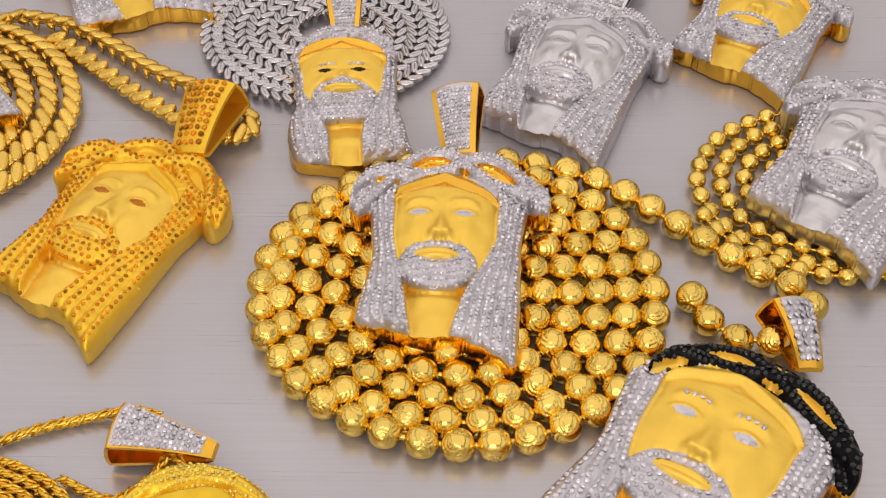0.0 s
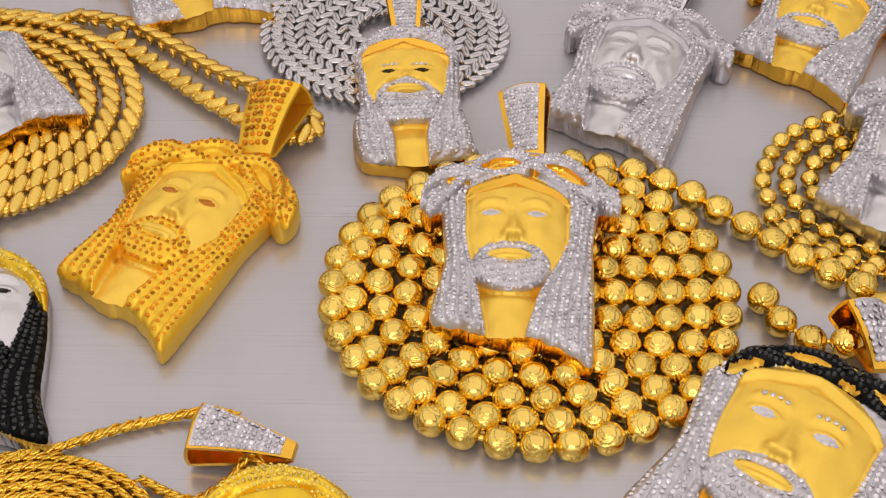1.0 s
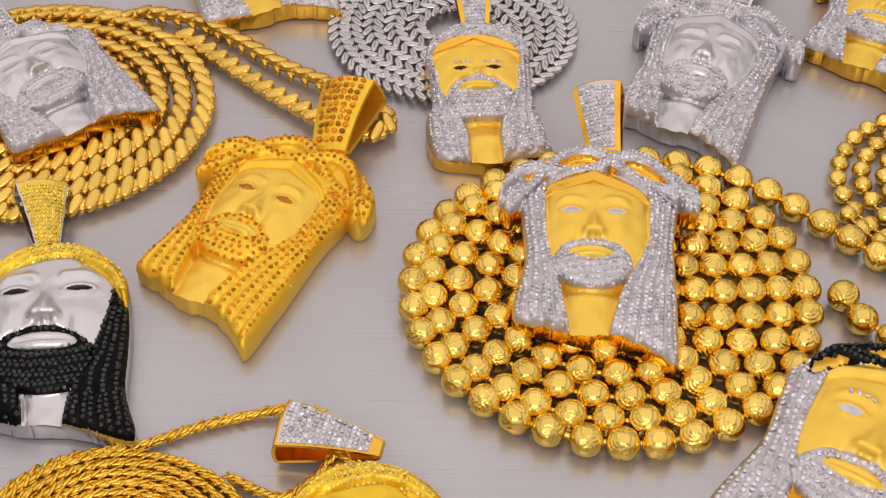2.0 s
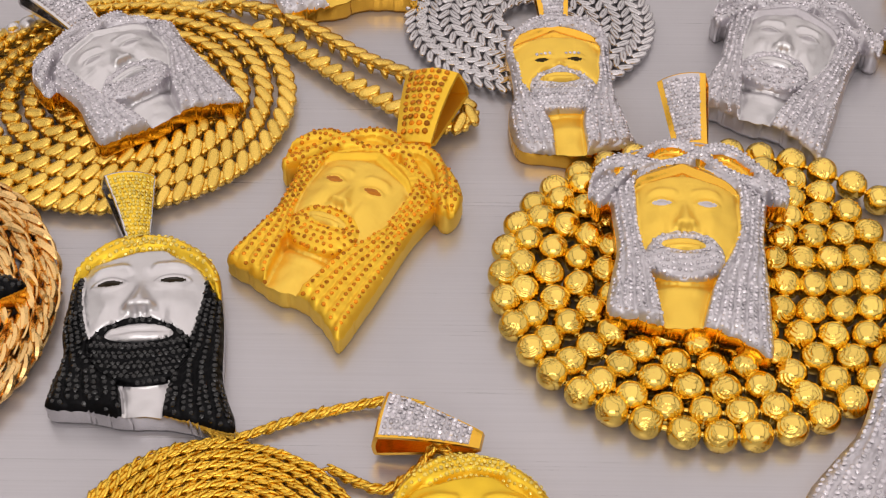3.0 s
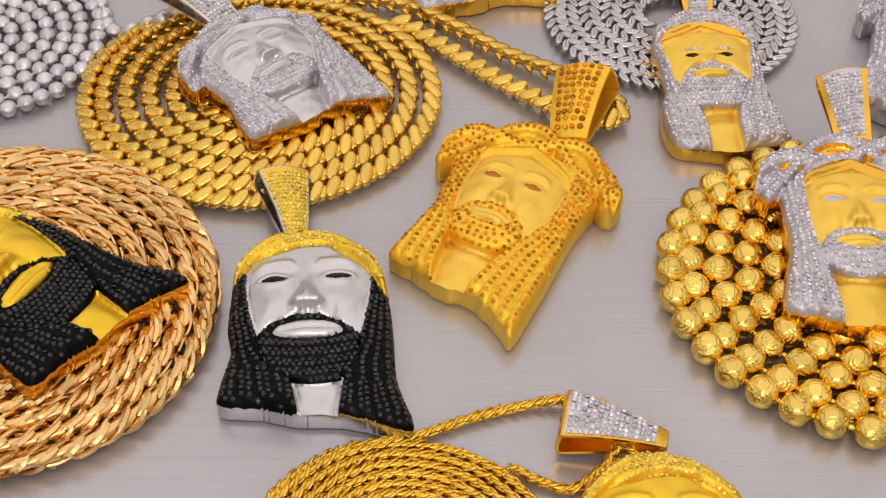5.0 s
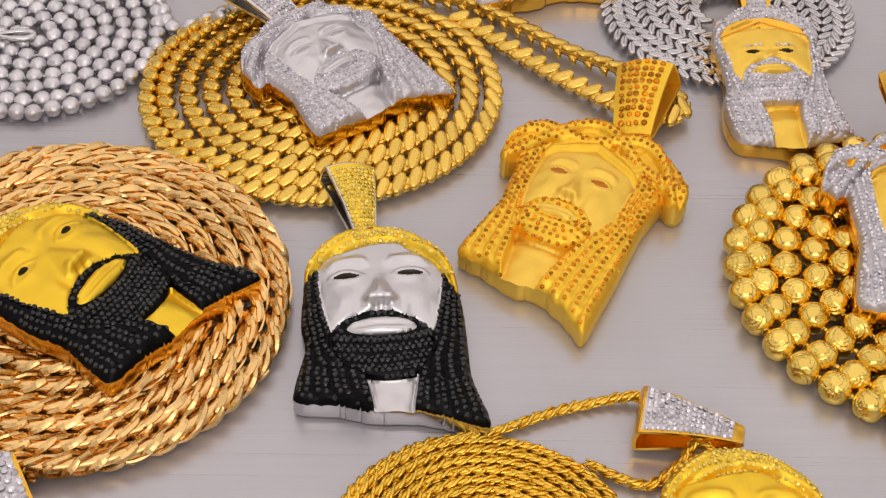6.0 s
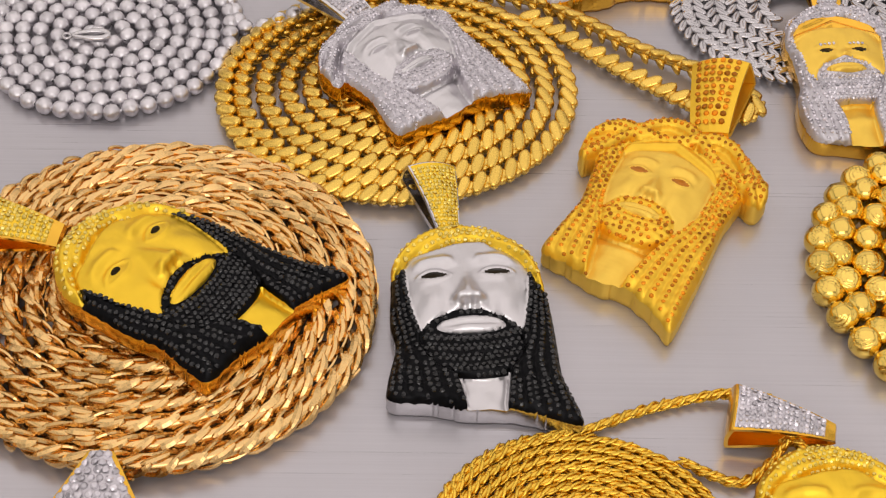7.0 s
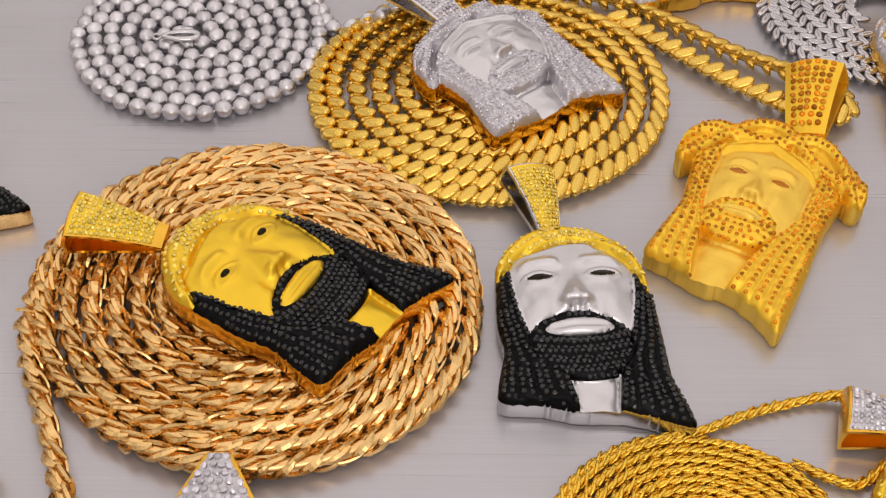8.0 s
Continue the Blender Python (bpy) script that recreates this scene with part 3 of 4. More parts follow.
def pendant(name, m, label, cast, mats, wide=1.0, tall=1.0, stone=0.62, seed=0, spaced=1.0, deep=1.0, pupil=False, brow=None, close=2.06):
    """A cast portrait pendant in high relief with its set stones.
    mats: plate, face, fringe, hair, beard, crown, eye and the stones of hair, beard and crown (or None)."""
    top = thing(name, m, label, "pendant", "portrait pendants")
    c = CASTS[cast]
    spec, us, vs = c["spec"], c["us"], c["vs"]
    rows_n, cols_n = c["height"].shape
    rough = np.array([[noise.noise((0.22 * a, 0.22 * b, seed)) for a in us[::4]] for b in vs[::4]])
    z = c["height"] * deep + 0.12 * np.kron(rough, np.ones((4, 4)))[:rows_n, :cols_n]
    z = z + 0.1 * np.sin(0.9 * c["pu"] + seed) * np.sin(0.7 * c["pv"] + 2 * seed)
    flat = np.stack([c["pu"] * wide, c["pv"] * tall, z], -1).reshape(-1, 3)
    look_of = {"eye": mats["eye"], "beard": mats["beard"], "crown_recess": mats["fringe"], "crown": mats["crown"], "fringe": mats["fringe"], "face": mats["face"], "neck": mats["face"], "hair": mats["hair"]}
    if pupil:
        look_of["eye"] = mats["face"]

    def sheet_of(part_name, cells, material):
        j, i = np.nonzero(cells)
        if not len(j):
            return
        a = j * cols_n + i
        quads = np.stack([a, a + 1, a + cols_n + 1, a + cols_n], 1)
        used, inverse = np.unique(quads, return_inverse=True)
        part(part_name, flat[used].tolist(), inverse.reshape(-1, 4).tolist(), material, top)

    half = (us[:-1] + us[1:])[None, :] / 2 < spec["centre"]
    for i, kind in enumerate(ORDER):
        cells = c["keep"] & (c["kind"] == i)
        shown = "cap" if kind == "crown" and spec["top"] == "cap" else kind
        if kind == "eye":
            sheet_of("eye", cells & half, look_of[kind])
            sheet_of("eye", cells & ~half, look_of[kind])
        elif kind == "hair":
            sheet_of("hair", cells & half, look_of[kind])
            sheet_of("hair", cells & ~half, look_of[kind])
        else:
            sheet_of(shown, cells, look_of[kind])
    # plate: the side wall down to the flat back
    follow = {}
    keep = np.pad(c["keep"], 1)
    for j, i in zip(*np.nonzero(c["keep"])):
        a = j * cols_n + i
        b, d, e = a + 1, a + cols_n + 1, a + cols_n
        if not keep[j, i + 1]:
            follow[a] = b
        if not keep[j + 1, i + 2]:
            follow[b] = d
        if not keep[j + 2, i + 1]:
            follow[d] = e
        if not keep[j + 1, i]:
            follow[e] = a
    verts, faces = [], []
    normal_u, normal_v = c["gu"].ravel(), c["gv"].ravel()
    while follow:
        start = next(iter(follow))
        loop, k = [], start
        while k in follow:
            loop.append(k)
            k = follow.pop(k)
        if len(loop) < 30:
            continue
        n, base = len(loop), len(verts)
        for shift, level in ((0.0, 1.0), (0.16, 0.9), (-0.1, 0.55), (0.12, 0.24), (-0.3, 0.0)):
            for k in loop:
                p = flat[k]
                verts.append((p[0] + shift * normal_u[k], p[1] + shift * normal_v[k], p[2] * level))
        faces += [(base + r * n + k, base + r * n + (k + 1) % n, base + (r + 1) * n + (k + 1) % n, base + (r + 1) * n + k)[::-1] for r in range(4) for k in range(n)]
        faces.append(tuple(base + 4 * n + k for k in range(n))[::-1])
    part("plate", verts, faces, mats["plate"], top)

    def place(u, v):
        i, j = int(round((u - us[0]) / STEP)), int(round((v - vs[0]) / STEP))
        if not (0 <= i < cols_n and 0 <= j < rows_n):
            return None
        return i, j

    sets = {"hair": [], "beard": [], "crown": [], "brow": []}
    taken = {}

    def try_stone(kind, u, v, r, free=False):
        at_ = place(u, v)
        if at_ is None:
            return
        i, j = at_
        if not free and (ORDER[c["regions"][j, i]] != kind or c["out"][j, i] > -0.7 * r):
            return
        if kind == "beard" and c["f"]["beard"][j, i] > -0.45 * r:
            return
        if kind == "crown" and c["f"]["crown"][j, i] > -0.5 * r:
            return
        x, y = u * wide, v * tall
        cell = (int(x // r), int(y // r))
        for a in range(-2, 3):
            for b in range(-2, 3):
                for px, py in taken.get((cell[0] + a, cell[1] + b), ()):
                    if (px - x) ** 2 + (py - y) ** 2 < (1.72 * r) ** 2:
                        return
        taken.setdefault(cell, []).append((x, y))
        su, sv = c["slope"][0][j, i] * deep / wide, c["slope"][1][j, i] * deep / tall
        sets[kind].append(((x, y, z[j, i] + 0.05), (-su * 0.7, -sv * 0.7, 1.0)))

    pitch = close * stone * spaced
    if mats.get("s_hair"):
        for side in (0, 1):
            locks = spec["locks"][side]
            for k in range(locks):
                v = vs[-1] - 0.6 * k
                while v > vs[0]:
                    j = min(rows_n - 1, max(0, int((v - vs[0]) / STEP)))
                    a, b = (c["il"][j], c["lo"][j]) if side == 0 else (c["ir"][j], c["hi"][j])
                    lock = (b - a) / locks
                    rows = max(1, int(abs(lock) * wide * 0.92 / pitch))
                    for r in range(rows):
                        u = a + lock * (k + 0.5 + (r - (rows - 1) / 2) * (0.9 / rows))
                        try_stone("hair", u, v + 0.3 * pitch * (r % 2), stone)
                    v -= pitch / tall
    if mats.get("s_beard"):
        if spec["ring"]:
            (ru, rv, ra, rb), (mu, mv, ma, mb) = spec["ring"], spec["mouth"]
            rows = max(2, int((ra - ma) * wide / (pitch * 0.8)))
            for k in range(rows + 1):
                t = (k + 0.35) / (rows + 0.5)
                a, b, cx, cy = ma + (ra - ma) * t, mb + (rb - mb) * t, mu + (ru - mu) * t, mv + (rv - mv) * t
                n = int(2 * math.pi * math.sqrt((a * a + b * b) / 2) * wide / pitch)
                for i in range(n):
                    w = 2 * math.pi * (i + 0.5 * (k % 2)) / n
                    try_stone("beard", cx + a * math.cos(w), cy + b * math.sin(w), stone)
        v, odd = 4.0, 0
        while v > -22:
            for i in range(-24, 25):
                u = spec["centre"] + (i + 0.5 * odd) * pitch / wide
                try_stone("beard", u, v + 0.012 * (u - spec["centre"]) ** 2, stone)
            v -= 0.9 * pitch / tall
            odd = 1 - odd
    if mats.get("s_crown"):
        if spec["top"] == "braid":
            rise, bend, wide_s, sway = spec["braid"]
            lanes = max(2, int(2 * wide_s / pitch))
            for sgn in (-1, 1):
                u = -27.5
                while u < 28.5:
                    lean = math.sqrt(1 + (0.044 * u) ** 2)
                    mid = rise - bend * u * u
                    for k in range(lanes):
                        o = (k - (lanes - 1) / 2) * 2 * (wide_s - 0.4) / lanes
                        try_stone("crown", u + 0.2 * k, mid + (sgn * sway * math.sin(2 * math.pi * (u - 3.6) / 36) + o) * lean, stone)
                    u += pitch / lean / wide
        v, odd = 34.0, 0
        while v > 1:
            for i in range(-30, 31):
                u = (i + 0.5 * odd) * pitch / wide
                try_stone("crown", u, v - (0.03 * u * u if spec["top"] == "cap" else 0), stone)
            v -= 0.9 * pitch / tall
            odd = 1 - odd
    eu, ev = spec["eye"]
    way = ev - spec["mouth"][1]
    if brow:
        for sgn in (-1, 1):
            for i in range(8):
                a = 0.5 + 0.13 * i
                try_stone("brow", spec["centre"] + sgn * a * eu, spec["mouth"][1] + (1.36 - 0.16 * (a - 0.95) ** 2) * way, stone, True)
    for kind, material in (("hair", mats.get("s_hair")), ("beard", mats.get("s_beard")), ("crown", mats.get("s_crown")), ("brow", brow)):
        if material and sets[kind]:
            stones("pave_setting", sets[kind], stone, material, top, seed + len(kind), "rows of small set stones")
    if pupil:
        for sgn in (-1, 1):
            i, j = place(spec["centre"] + sgn * eu, ev)
            ring = [(0.0, 0.0, 0.45)] + [(a * math.cos(q), b * math.sin(q), h) for a, b, h in ((1.2, 0.85, 0.38), (1.6, 1.15, -0.3)) for q in np.linspace(0, 2 * math.pi, 16, endpoint=False)]
            pts = [(x + us[i] * wide, y + vs[j] * tall, h + z[j, i]) for x, y, h in ring]
            tris = [(0, 1 + k, 1 + (k + 1) % 16) for k in range(16)] + [(1 + k, 17 + k, 17 + (k + 1) % 16, 1 + (k + 1) % 16) for k in range(16)]
            part("pupil", pts, tris, mats["eye"], top, "dark inlaid pupil")
    return top


def bail(parent, m, length, w_top, w_low, depth, metal_m, stone_m=None, stone=0.7, seed=0, frame_w=0.9, label="", bed_m=None, gap=1.0):
    """A tapered loop that hangs the pendant on its chain. Local v along the loop, z up."""
    bed_m = bed_m or {WHITE_STONE: SETTING, LEMON_STONE: LEMON_METAL, AMBER_STONE: AMBER_METAL}.get(stone_m)
    ob = new("bail")
    ob.parent = parent
    ob.matrix_basis = m
    tagged(ob, label)
    def front(k):
        return depth * (0.12 + 0.38 * k + 0.34 * k * (1 - k))

    # side view: a flat front that rises to the top, a rounded head and a hollow back
    side = [(k, front(k)) for k in np.linspace(0.02, 0.96, 16)]
    side += [(0.96 + 0.05 * math.sin(q), front(0.96) * 0.5 * (1 + math.cos(q)) - depth * 0.2 * (1 - math.cos(q))) for q in np.linspace(0.3, 2.8, 8)]
    side += [(k, -depth * (0.08 + 0.32 * k)) for k in np.linspace(0.9, 0.06, 14)] + [(0.0, 0.0)]
    outer = np.array([((k - 0.5) * length, z) for k, z in side])
    tang = np.roll(outer, -1, axis=0) - np.roll(outer, 1, axis=0)
    tang /= np.linalg.norm(tang, axis=1)[:, None]
    inner = outer + 1.0 * np.stack([tang[:, 1], -tang[:, 0]], 1)
    rings = len(outer)
    def round_off(u, half, k):
        return -0.3 * half * (u / half) ** 2 * (0.35 + 0.65 * k)

    verts = []
    for (v, z), (vi, zi) in zip(outer, inner):
        k = min(1.0, max(0.0, v / length + 0.5))
        half = (w_low + (w_top - w_low) * k) / 2
        verts += [(u * half, v, z + (round_off(u * half, half, k) if z > 0 else 0.0)) for u in (-1, -0.66, -0.33, 0, 0.33, 0.66, 1)]
        verts += [(half * 0.99, vi, zi + (round_off(half, half, k) if z > 0 else 0.0)), (-half * 0.99, vi, zi + (round_off(half, half, k) if z > 0 else 0.0))]
    part("band", verts, tube_faces(rings, 9, True), metal_m, ob, smooth=False)
    if stone_m:
        spots, rows_n, bed = [], 15, []
        for r in range(rows_n):
            k = 0.12 + 0.83 * r / (rows_n - 1)
            half = (w_low + (w_top - w_low) * k) / 2 - frame_w
            full = half + frame_w
            bed += [(u * half, (k - 0.5) * length, front(k) + 0.14 + round_off(u * half, full, k)) for u in np.linspace(-1, 1, 9)]
        part("stone_bed", bed, [(9 * r + i, 9 * r + i + 1, 9 * r + i + 10, 9 * r + i + 9) for r in range(rows_n - 1) for i in range(8)], bed_m, ob)
        v = -length * 0.36
        while v < length * 0.44:
            k = v / length + 0.5
            half = (w_low + (w_top - w_low) * k) / 2 - frame_w - stone * 0.6
            lean = -(front(k + 0.02) - front(k - 0.02)) / (0.04 * length)
            count = max(1, round(2 * half / (1.95 * gap * stone)) + 1)
            for i in range(count):
                u = -half + 2 * half * (i / (count - 1) if count > 1 else 0.5)
                spots.append(((u + 0.12 * math.sin(7 * u + 3 * v), v + 0.12 * math.sin(5 * u - 4 * v), front(k) + 0.22 + round_off(u, half + frame_w + stone * 0.6, k)), (0.5 * u / (half + 1), lean, 1)))
            v += 1.9 * gap * stone
        stones("pave_setting", spots, stone, stone_m, ob, seed, "rows of small set stones")
    return ob


# ---- structure: the sheet, and an assumed tent added unseen round it to return white light ----
slab("table_top", -0.75, 0.55, -0.45, 0.5, -0.012, 0.0, SHEET, "pale grey brushed aluminium sheet with fine horizontal grain", "table top", 0.001)
slab("floor", -1.1, 0.9, -0.95, 0.95, -0.03, -0.012, FLOOR, "pale plain tent floor under the sheet", "floor")
slab("ceiling", -1.1, 0.9, -0.95, 0.95, 0.87, 0.89, CEIL, "plain white fabric tent ceiling", "ceiling")
slab("wall_north", -1.1, 0.9, 0.95, 0.97, -0.012, 0.87, WALL, "plain white fabric tent wall", "wall")
slab("wall_south", -1.1, 0.9, -0.97, -0.95, -0.012, 0.87, WALL, "plain white fabric tent wall", "wall")
slab("wall_west", -1.12, -1.1, -0.95, 0.95, -0.012, 0.87, WALL, "plain white fabric tent wall", "wall")
slab("wall_east", 0.9, 0.92, -0.95, 0.95, -0.012, 0.87, WALL, "plain white fabric tent wall", "wall")

# ---- the pendants on the sheet ----
def metals(plate, face, fringe, setting, stone, eye, crown=None, s_crown=None):
    return dict(plate=plate, face=face, fringe=fringe, hair=setting, beard=setting, crown=crown or setting, eye=eye, s_hair=stone, s_beard=stone, s_crown=s_crown or stone)


WHITE_ON_GOLD = metals(GOLD, SATIN, GOLD, SETTING, WHITE_STONE, WHITE_STONE)
AMBER_SET = metals(SATIN, SATIN, AMBER_METAL, AMBER_METAL, AMBER_STONE, AMBER_STONE)
WHITE_SET = metals(SILVER_SATIN, SILVER_SATIN, SETTING, SETTING, WHITE_STONE, SETTING)

centre = pendant("portrait_pendant", at(0.7, -11.3, 9.0, 4, 0, -3.3), "gold portrait pendant with white stones lying on a ball chain", "braided", WHITE_ON_GOLD, 0.99, 0.985, seed=3)
bail(centre, at(1.2, 43.4, 5, 8, -16, 3), 25, 14.2, 9, 11, GOLD, WHITE_STONE, 0.62, 2, 1.6)

amber = pendant("portrait_pendant", at(-91.3, 2.3, 0.2, 0, 0, -25.5), "yellow gold portrait pendant set with amber stones on the sheet", "braided", AMBER_SET, 0.98, 1.03, stone=0.64, seed=5, spaced=1.5)
bail(amber, at(3.0, 43.6, 9, 10, -18, 7), 25, 17, 11, 14, AMBER_METAL, AMBER_STONE, 0.95, 5, 1.9, gap=1.2)

cap_black = pendant("portrait_pendant", at(-140.6, -38.8, 0.2, 0, 0, 5.5), "white gold portrait pendant with black stone beard and yellow cap", "capped", metals(SILVER, SILVER_SATIN, SILVER, BLACK_METAL, BLACK_STONE, DARK, LEMON_METAL, LEMON_STONE), stone=0.78, seed=7)
bail(cap_black, at(-5.6, 41.2, 5.5, 8, 16, 11), 25, 14.5, 5, 10, SILVER, LEMON_STONE, 0.62, 6, 0.4)

rope_black = pendant("portrait_pendant", at(-215.5, -32.8, 8.0, 3, 4, 63), "yellow gold portrait pendant with black stone beard on a rope chain", "capped", metals(GOLD, LEMON_METAL, LEMON_METAL, BLACK_METAL, BLACK_STONE, DARK, LEMON_METAL, LEMON_STONE), 1.04, 1.03, stone=0.78, seed=8, pupil=True)
bail(rope_black, at(-5.5, 48.5, 2.5, 2, -12, 18), 26, 14.5, 7, 12, GOLD, LEMON_STONE, 0.7, 7, 0.5)

# gold plate colour paints the curb chain's reflection onto the white gold side wall
silver_lying = pendant("portrait_pendant", at(-159, 53.9, 7.0, 4, 2, 40.5), "white gold portrait pendant with white stones lying on a curb chain", "rounded", metals(GOLD, SILVER_SATIN, SILVER_SATIN, SETTING, WHITE_STONE, SETTING), 1.03, 0.78, stone=0.45, seed=9, spaced=1.25)
bail(silver_lying, at(0, 36, 4, 6, 0, 8), 26, 15, 9, 10, SILVER, WHITE_STONE, 0.7, 8)

bearded = pendant("portrait_pendant", at(-29, 56.6, 2.0, 5, 0, 4), "small gold portrait pendant with thick white stone beard", "bearded", metals(GOLD, SATIN, GOLD, SETTING, WHITE_STONE, DARK), stone=0.6, seed=11, brow=WHITE_STONE)
bail(bearded, at(0, 37, 6, 8, 0, 0), 24, 13, 8, 9, GOLD, WHITE_STONE, 0.62, 9, 1.5)

silver_flat = pendant("portrait_pendant", at(39.7, 69.5, 0.2, 0, 0, -21), "white gold portrait pendant with white stones on the sheet", "braided", WHITE_SET, 0.97, 1.0, seed=12)
bail(silver_flat, at(0, 46, 5, 8, 0, 0), 26, 15, 10, 10, SILVER, WHITE_STONE, 0.8, 10)

far_gold = pendant("portrait_pendant", at(99.8, 93.6, 0.2, 0, 0, -26), "gold portrait pendant with white stone beard on the sheet", "braided", WHITE_ON_GOLD, 0.96, 0.85, seed=13)
silver_coil = pendant("portrait_pendant", at(117, 24, 6.5, 3, 0, -31), "white gold portrait pendant with white stones on a ball chain", "braided", WHITE_SET, 1.0, 0.98, stone=0.7, seed=14)
near_black = pendant("portrait_pendant", at(63.5, -75.5, 1.0, 3, 0, -32), "large gold portrait pendant with black braided crown and white stones", "wreathed", metals(GOLD, SATIN, SATIN, SETTING, WHITE_STONE, WHITE_STONE, BLACK_METAL, BLACK_STONE), 1.32, 1.18, stone=0.8, seed=15, brow=WHITE_STONE)
bail(near_black, at(3, 47, 4, 8, 24, 48), 20, 12.5, 8, 12, GOLD, WHITE_STONE, 0.95, 11, 1.2)

near_yellow = pendant("portrait_pendant", at(-56, -109, 0.2, 0, 0, 0), "yellow gold portrait pendant with yellow stone cap", "capped", metals(GOLD, LEMON_METAL, LEMON_METAL, LEMON_METAL, LEMON_STONE, DARK), seed=16)
bail(near_yellow, at(-11, 38.5, 6, 2, -4, 78), 26, 13.5, 4.6, 12, GOLD, WHITE_STONE, 0.7, 12, 0.5)

far_white = pendant("portrait_pendant", at(-108, 124, 0.2, 0, 0, 25), "gold portrait pendant with white stone hair on the sheet", "braided", WHITE_ON_GOLD, seed=17)
side_black = pendant("portrait_pendant", at(-327, 12, 0.2, 0, 0, 38), "rose gold portrait pendant with black stone hair", "capped", metals(ROSE, LEMON_METAL, LEMON_METAL, BLACK_METAL, BLACK_STONE, DARK, LEMON_METAL, LEMON_STONE), seed=18)
low_white = pendant("portrait_pendant", at(-229, -142, 0.2, 0, 0, 0), "gold portrait pendant with white stones on the sheet", "braided", WHITE_ON_GOLD, seed=19)
bail(low_white, at(1, 46, 7, 0, 0, 0), 27, 5, 35, 10, GOLD, WHITE_STONE, 1.1, 13, 1.2)
low_side = pendant("portrait_pendant", at(-290, -139, 0.2, 0, 0, 0), "yellow gold portrait pendant with white stones on the sheet", "braided", WHITE_ON_GOLD, seed=20)
bail(low_side, at(0, 46, 6, 0, -10, 0), 24, 16, 10, 10, GOLD, WHITE_STONE, 0.9, 14, 1.2)

# ---- chains ----
ball_loop = [(66.5, -20.5, 4), (70.2, -29, 4), (75.9, -34.8, 4), (83.7, -36.7, 5), (91, -33, 5), (96.5, -27.5, 5), (97.5, -21.1, 4), (92.3, -15.5, 4), (83.7, -10, 4), (76, -3.8, 4), (68.5, 3.1, 4), (60.7, 10, 4), (53, 17, 4), (44.4, 22.6, 4), (35, 27, 4), (25, 29.6, 4), (13, 30.5, 4)]
bead_chain("ball_chain", "gold moon-cut ball chain coiled flat on the sheet", [smooth_line(ball_loop)[:-1] + spiral(5, -20, 53, 49.6, 0.16, 6.5, 88, 1, 3.9, 1.5, 0.7, 2)], 4.35, 9.1, GOLD_BEAD, (5, -19, 0), 4)
bead_chain("ball_chain", "fine gold ball chain coiled under a white gold pendant", [spiral(113, 22, 42.5, 34, 0.3, 5.0, 200, 1, 2.9, 0, 0.6, 5)], 2.75, 6.4, GOLD_BEAD, (113, 22, 0), 6)
bead_chain("ball_chain", "white gold ball chain coiled flat with a lobster clasp", [smooth_line([(-186, 88, 7), (-193, 85, 6), (-200, 82, 3.5), (-206.5, 80, 2.6), (-212, 80.5, 2.6)])[:-1] + spiral(-250, 76, 37.5, 36.5, 0.06, 7.3, 8, 1, 2.6, 0, 0.6, 6)], 2.6, 5.2, SILVER_BEAD, (-250, 76, 0), 7, jitter=0.45)


def curb(i, p, t, origin):
    return along(p, t, 0.1, 0.0, origin)


curb_path = smooth_line([(-122, 86, 3), (-109, 74, 3.2), (-94, 60.5, 3.2), (-84, 52.5, 3.5), (-75, 45.5, 4), (-64, 40.5, 4), (-57, 44, 4), (-60, 52, 4.5), (-71, 60.5, 4), (-89, 71.2, 3.4), (-104.8, 84, 3.2), (-118, 93, 3.2), (-135, 98, 3.2)])
curb_path += spiral(-162, 52.5, 51.5, 45.5, 0.14, 7.0, 68, 1, 3.2, 1.0, 0.6, 8)


def curb_link():
    """A twisted link: an upper limb slanting one way over a lower limb slanting the other."""
    verts, faces = [], []
    for yaw, y0, z0, a, b in ((0.76, -0.1, 0.9, 3.35, 1.95), (-0.75, 0.2, -0.8, 3.3, 1.3)):
        v, f = pad(a, b, 1.55, 9, 12, 0.84)
        off = len(verts)
        c, k = math.cos(yaw), math.sin(yaw)
        verts += [(x * c - y * k, y0 + x * k + y * c, z0 + z + 0.1 * y + 0.24 * x) for x, y, z in v]
        faces += [tuple(q + off for q in t) for t in f]
    return verts, faces


link_chain("curb_chain", "heavy gold curb chain coiled flat on the sheet", curb_path, curb_link(), 5.2, GOLD_CUBAN, CUBAN_STRAND, curb, (-162, 51, 0), smooth=True, core=1.7)


def herring(i, p, t, origin):
    return along(p, t, 0, 0, origin)


def chevron():
    """Two slanted lobes that meet in a V."""
    verts, faces = [], []
    for sgn in (-1, 1):
        v, f = oval_link(2.2, 0.6, 0.72, 12, 6)
        a = math.radians(38) * sgn
        off = len(verts)
        for x, y, z in v:
            verts.append((x * math.cos(a) - y * math.sin(a), sgn * 1.75 + x * math.sin(a) + y * math.cos(a), z * 1.2 - 0.25 * abs(y)))
        faces += [tuple(k + off for k in q) for q in f]
    return verts, faces


link_chain("franco_chain", "white gold herringbone franco chain coiled flat", spiral(-37.5, 92, 36.5, 32, 0.3, 4.3, 120, 1, 2.6, 0, 0.6, 9), chevron(), 3.6, FRANCO, FRANCO, herring, (-37.5, 92, 0), smooth=True, most=300)


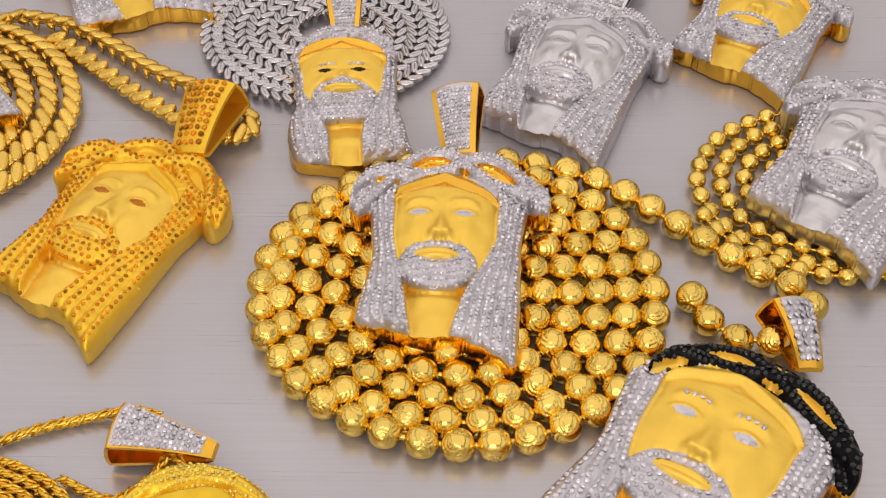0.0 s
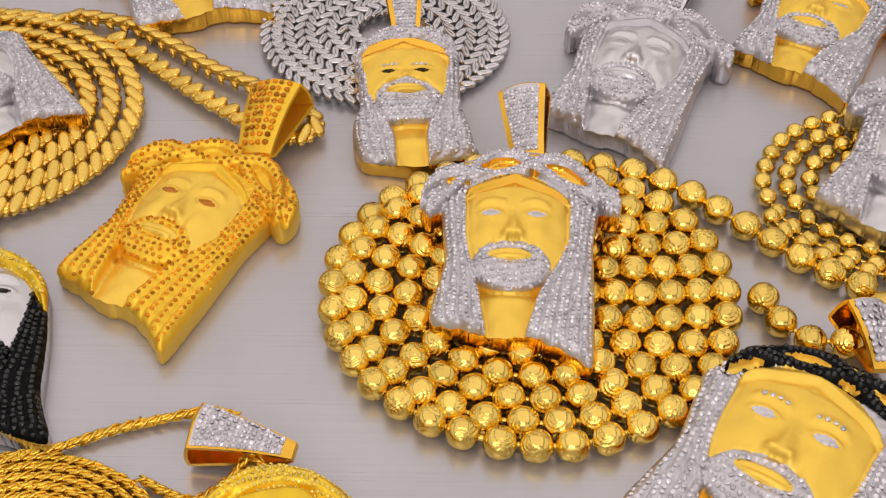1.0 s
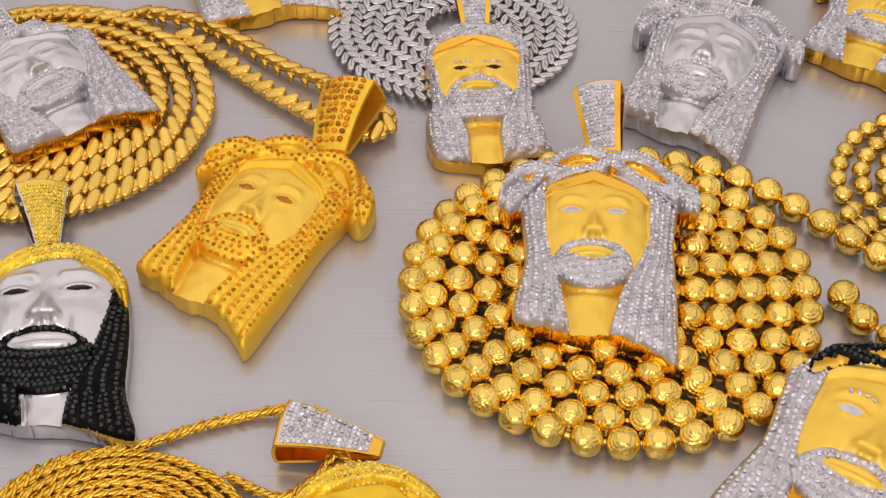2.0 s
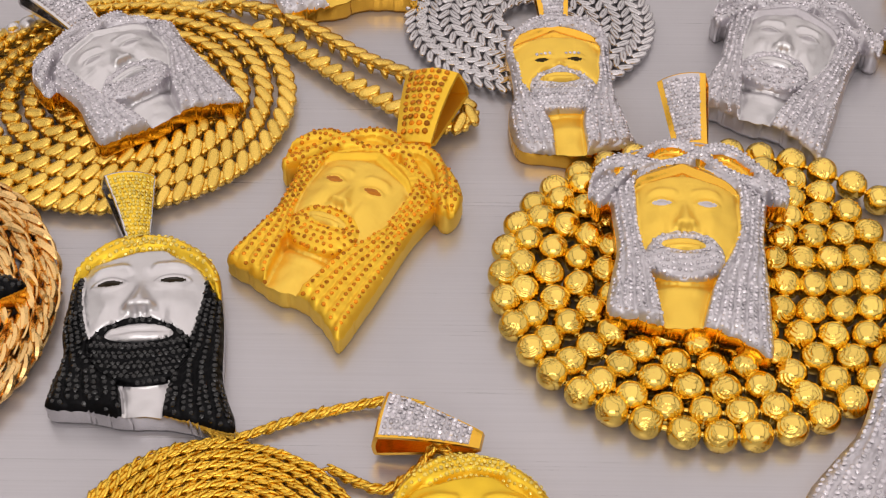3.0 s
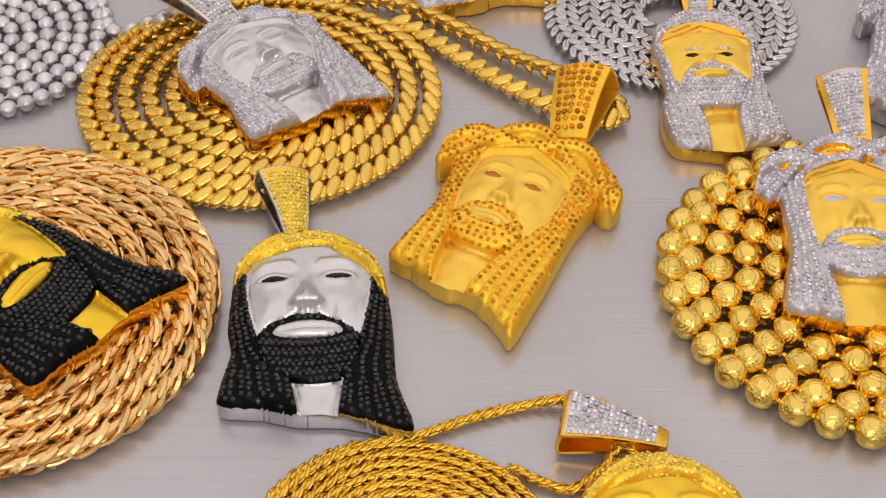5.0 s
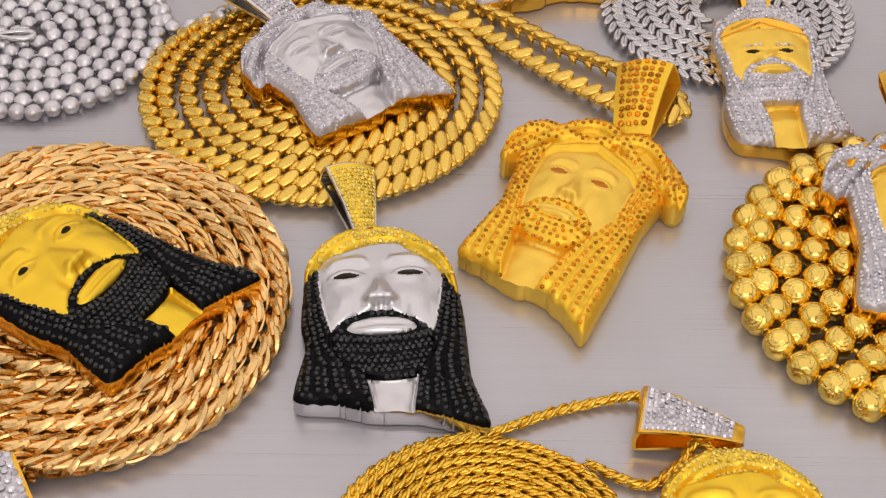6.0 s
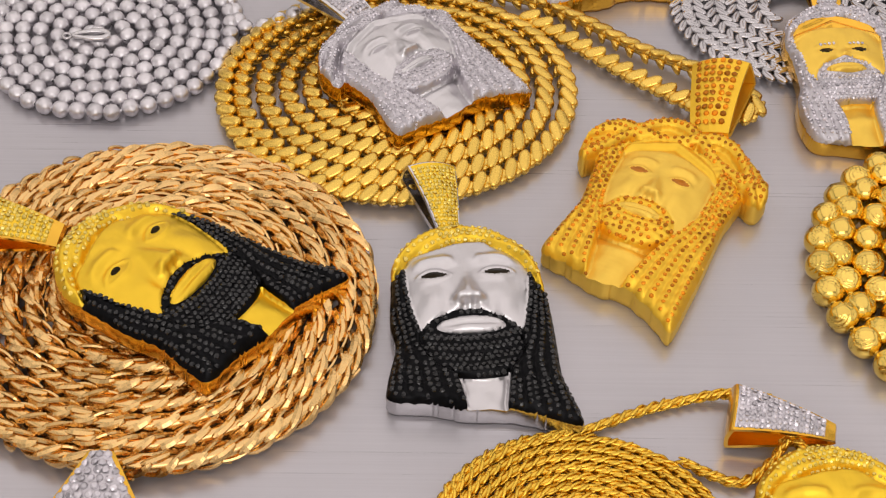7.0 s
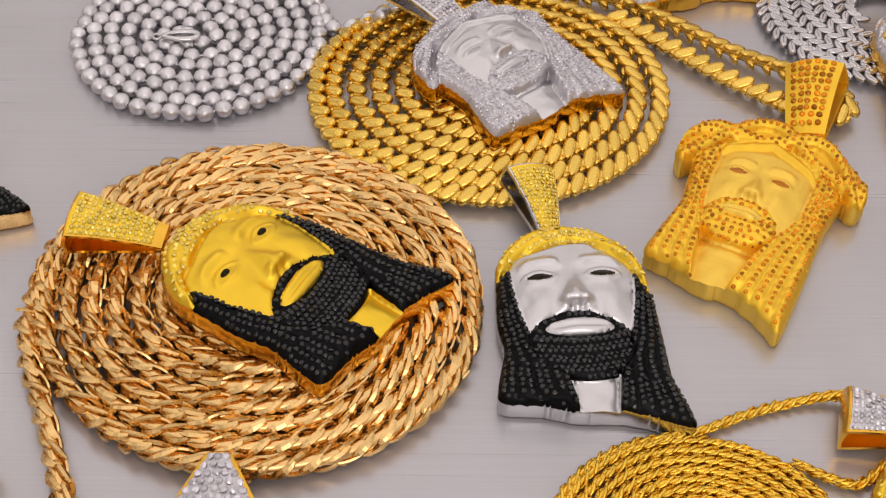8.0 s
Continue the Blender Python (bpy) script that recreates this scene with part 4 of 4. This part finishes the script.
def rope_place(radius, lean, turn):
    def place(i, p, t, origin):
        m = along(p, t, i * turn, 0, origin)
        sway = math.sin(12.9898 * i) * 43758.5453 % 1.0 - 0.5
        return m @ Matrix.Translation((0, 0, radius * MM * (1 + 0.12 * sway))) @ Matrix.Rotation(lean + 0.55 * sway, 4, "Z") @ Matrix.Rotation(0.12 + 0.16 * sway, 4, "Y") @ Matrix.Rotation(0.9 * sway, 4, "X")
    return place


rope_path = smooth_line([(-260, -106, 3.6), (-264.2, -91.3, 3.6), (-272.2, -68.7, 3.6), (-278.5, -53.3, 3.6), (-283, -37, 3.6)])
rope_path += spiral(-224.6, -30.6, 57.3, 52.8, 0.15, 8.6, 188, -1, 3.8, 2.5, 1.6, 10)
link_chain("rope_chain", "thick rose gold rope chain coiled flat on the sheet", rope_path, bent_pad(3.6, 1.1, 0.55, 0.6), 1.3, ROSE, ROSE_STRAND, rope_place(2.45, 0.4, math.pi + 0.6), (-225.5, -29, 0), core=1.9)
thin_path = smooth_line([(-58, -84, 5), (-64.8, -74, 5), (-70.4, -79.2, 3), (-77.2, -84.1, 2), (-83.9, -82.6, 2), (-92, -78, 2)])
thin_path2 = smooth_line([(-70, -62, 6), (-76.9, -59, 3.5), (-86.7, -59.8, 2), (-100.5, -63.9, 2), (-113.9, -69.5, 2), (-123, -71.5, 2)]) + spiral(-117, -105, 36, 34, 0.12, 11.0, 100, 1, 1.8, 1.5, 0.5, 11)
link_chain("rope_chain", "fine yellow gold rope chain coiled flat on the sheet", thin_path2, bent_pad(1.9, 0.55, 0.36, 0.3, 5), 0.72, GOLD_ROPE, GOLD_STRAND, rope_place(1.05, 0.42, math.pi + 0.6), (-117, -105, 0), smooth=True, core=0.85)
link_chain("rope_chain", "fine yellow gold rope chain end by the bail", thin_path, bent_pad(1.9, 0.55, 0.36, 0.3, 5), 0.72, GOLD_ROPE, GOLD_STRAND, rope_place(1.05, 0.42, math.pi + 0.6), (-84, -82, 0), smooth=True, core=0.85)


# ---- lobster clasp on the white gold ball chain ----
def clasp(m):
    ob = thing("lobster_clasp", m, "polished white gold lobster clasp on a ball chain", "clasp")
    v, f = oval_link(5.2, 1.7, 0.9, 22, 8)
    part("body", [(x, y * (1.0 + 0.06 * x), z) for x, y, z in v], f, SILVER, ob)
    v, f = oval_link(1.2, 1.2, 0.45, 14, 6)
    part("ring", [(x - 7.2, y, z) for x, y, z in v], f, SILVER, ob)
    v, f = oval_link(1.5, 0.5, 0.5, 12, 6)
    part("lever", [(x + 2.2, y + 2.4, z + 0.3) for x, y, z in v], f, SILVER, ob)
    return ob


clasp(at(-256, 71.5, 6.2, 0, 6, 12))
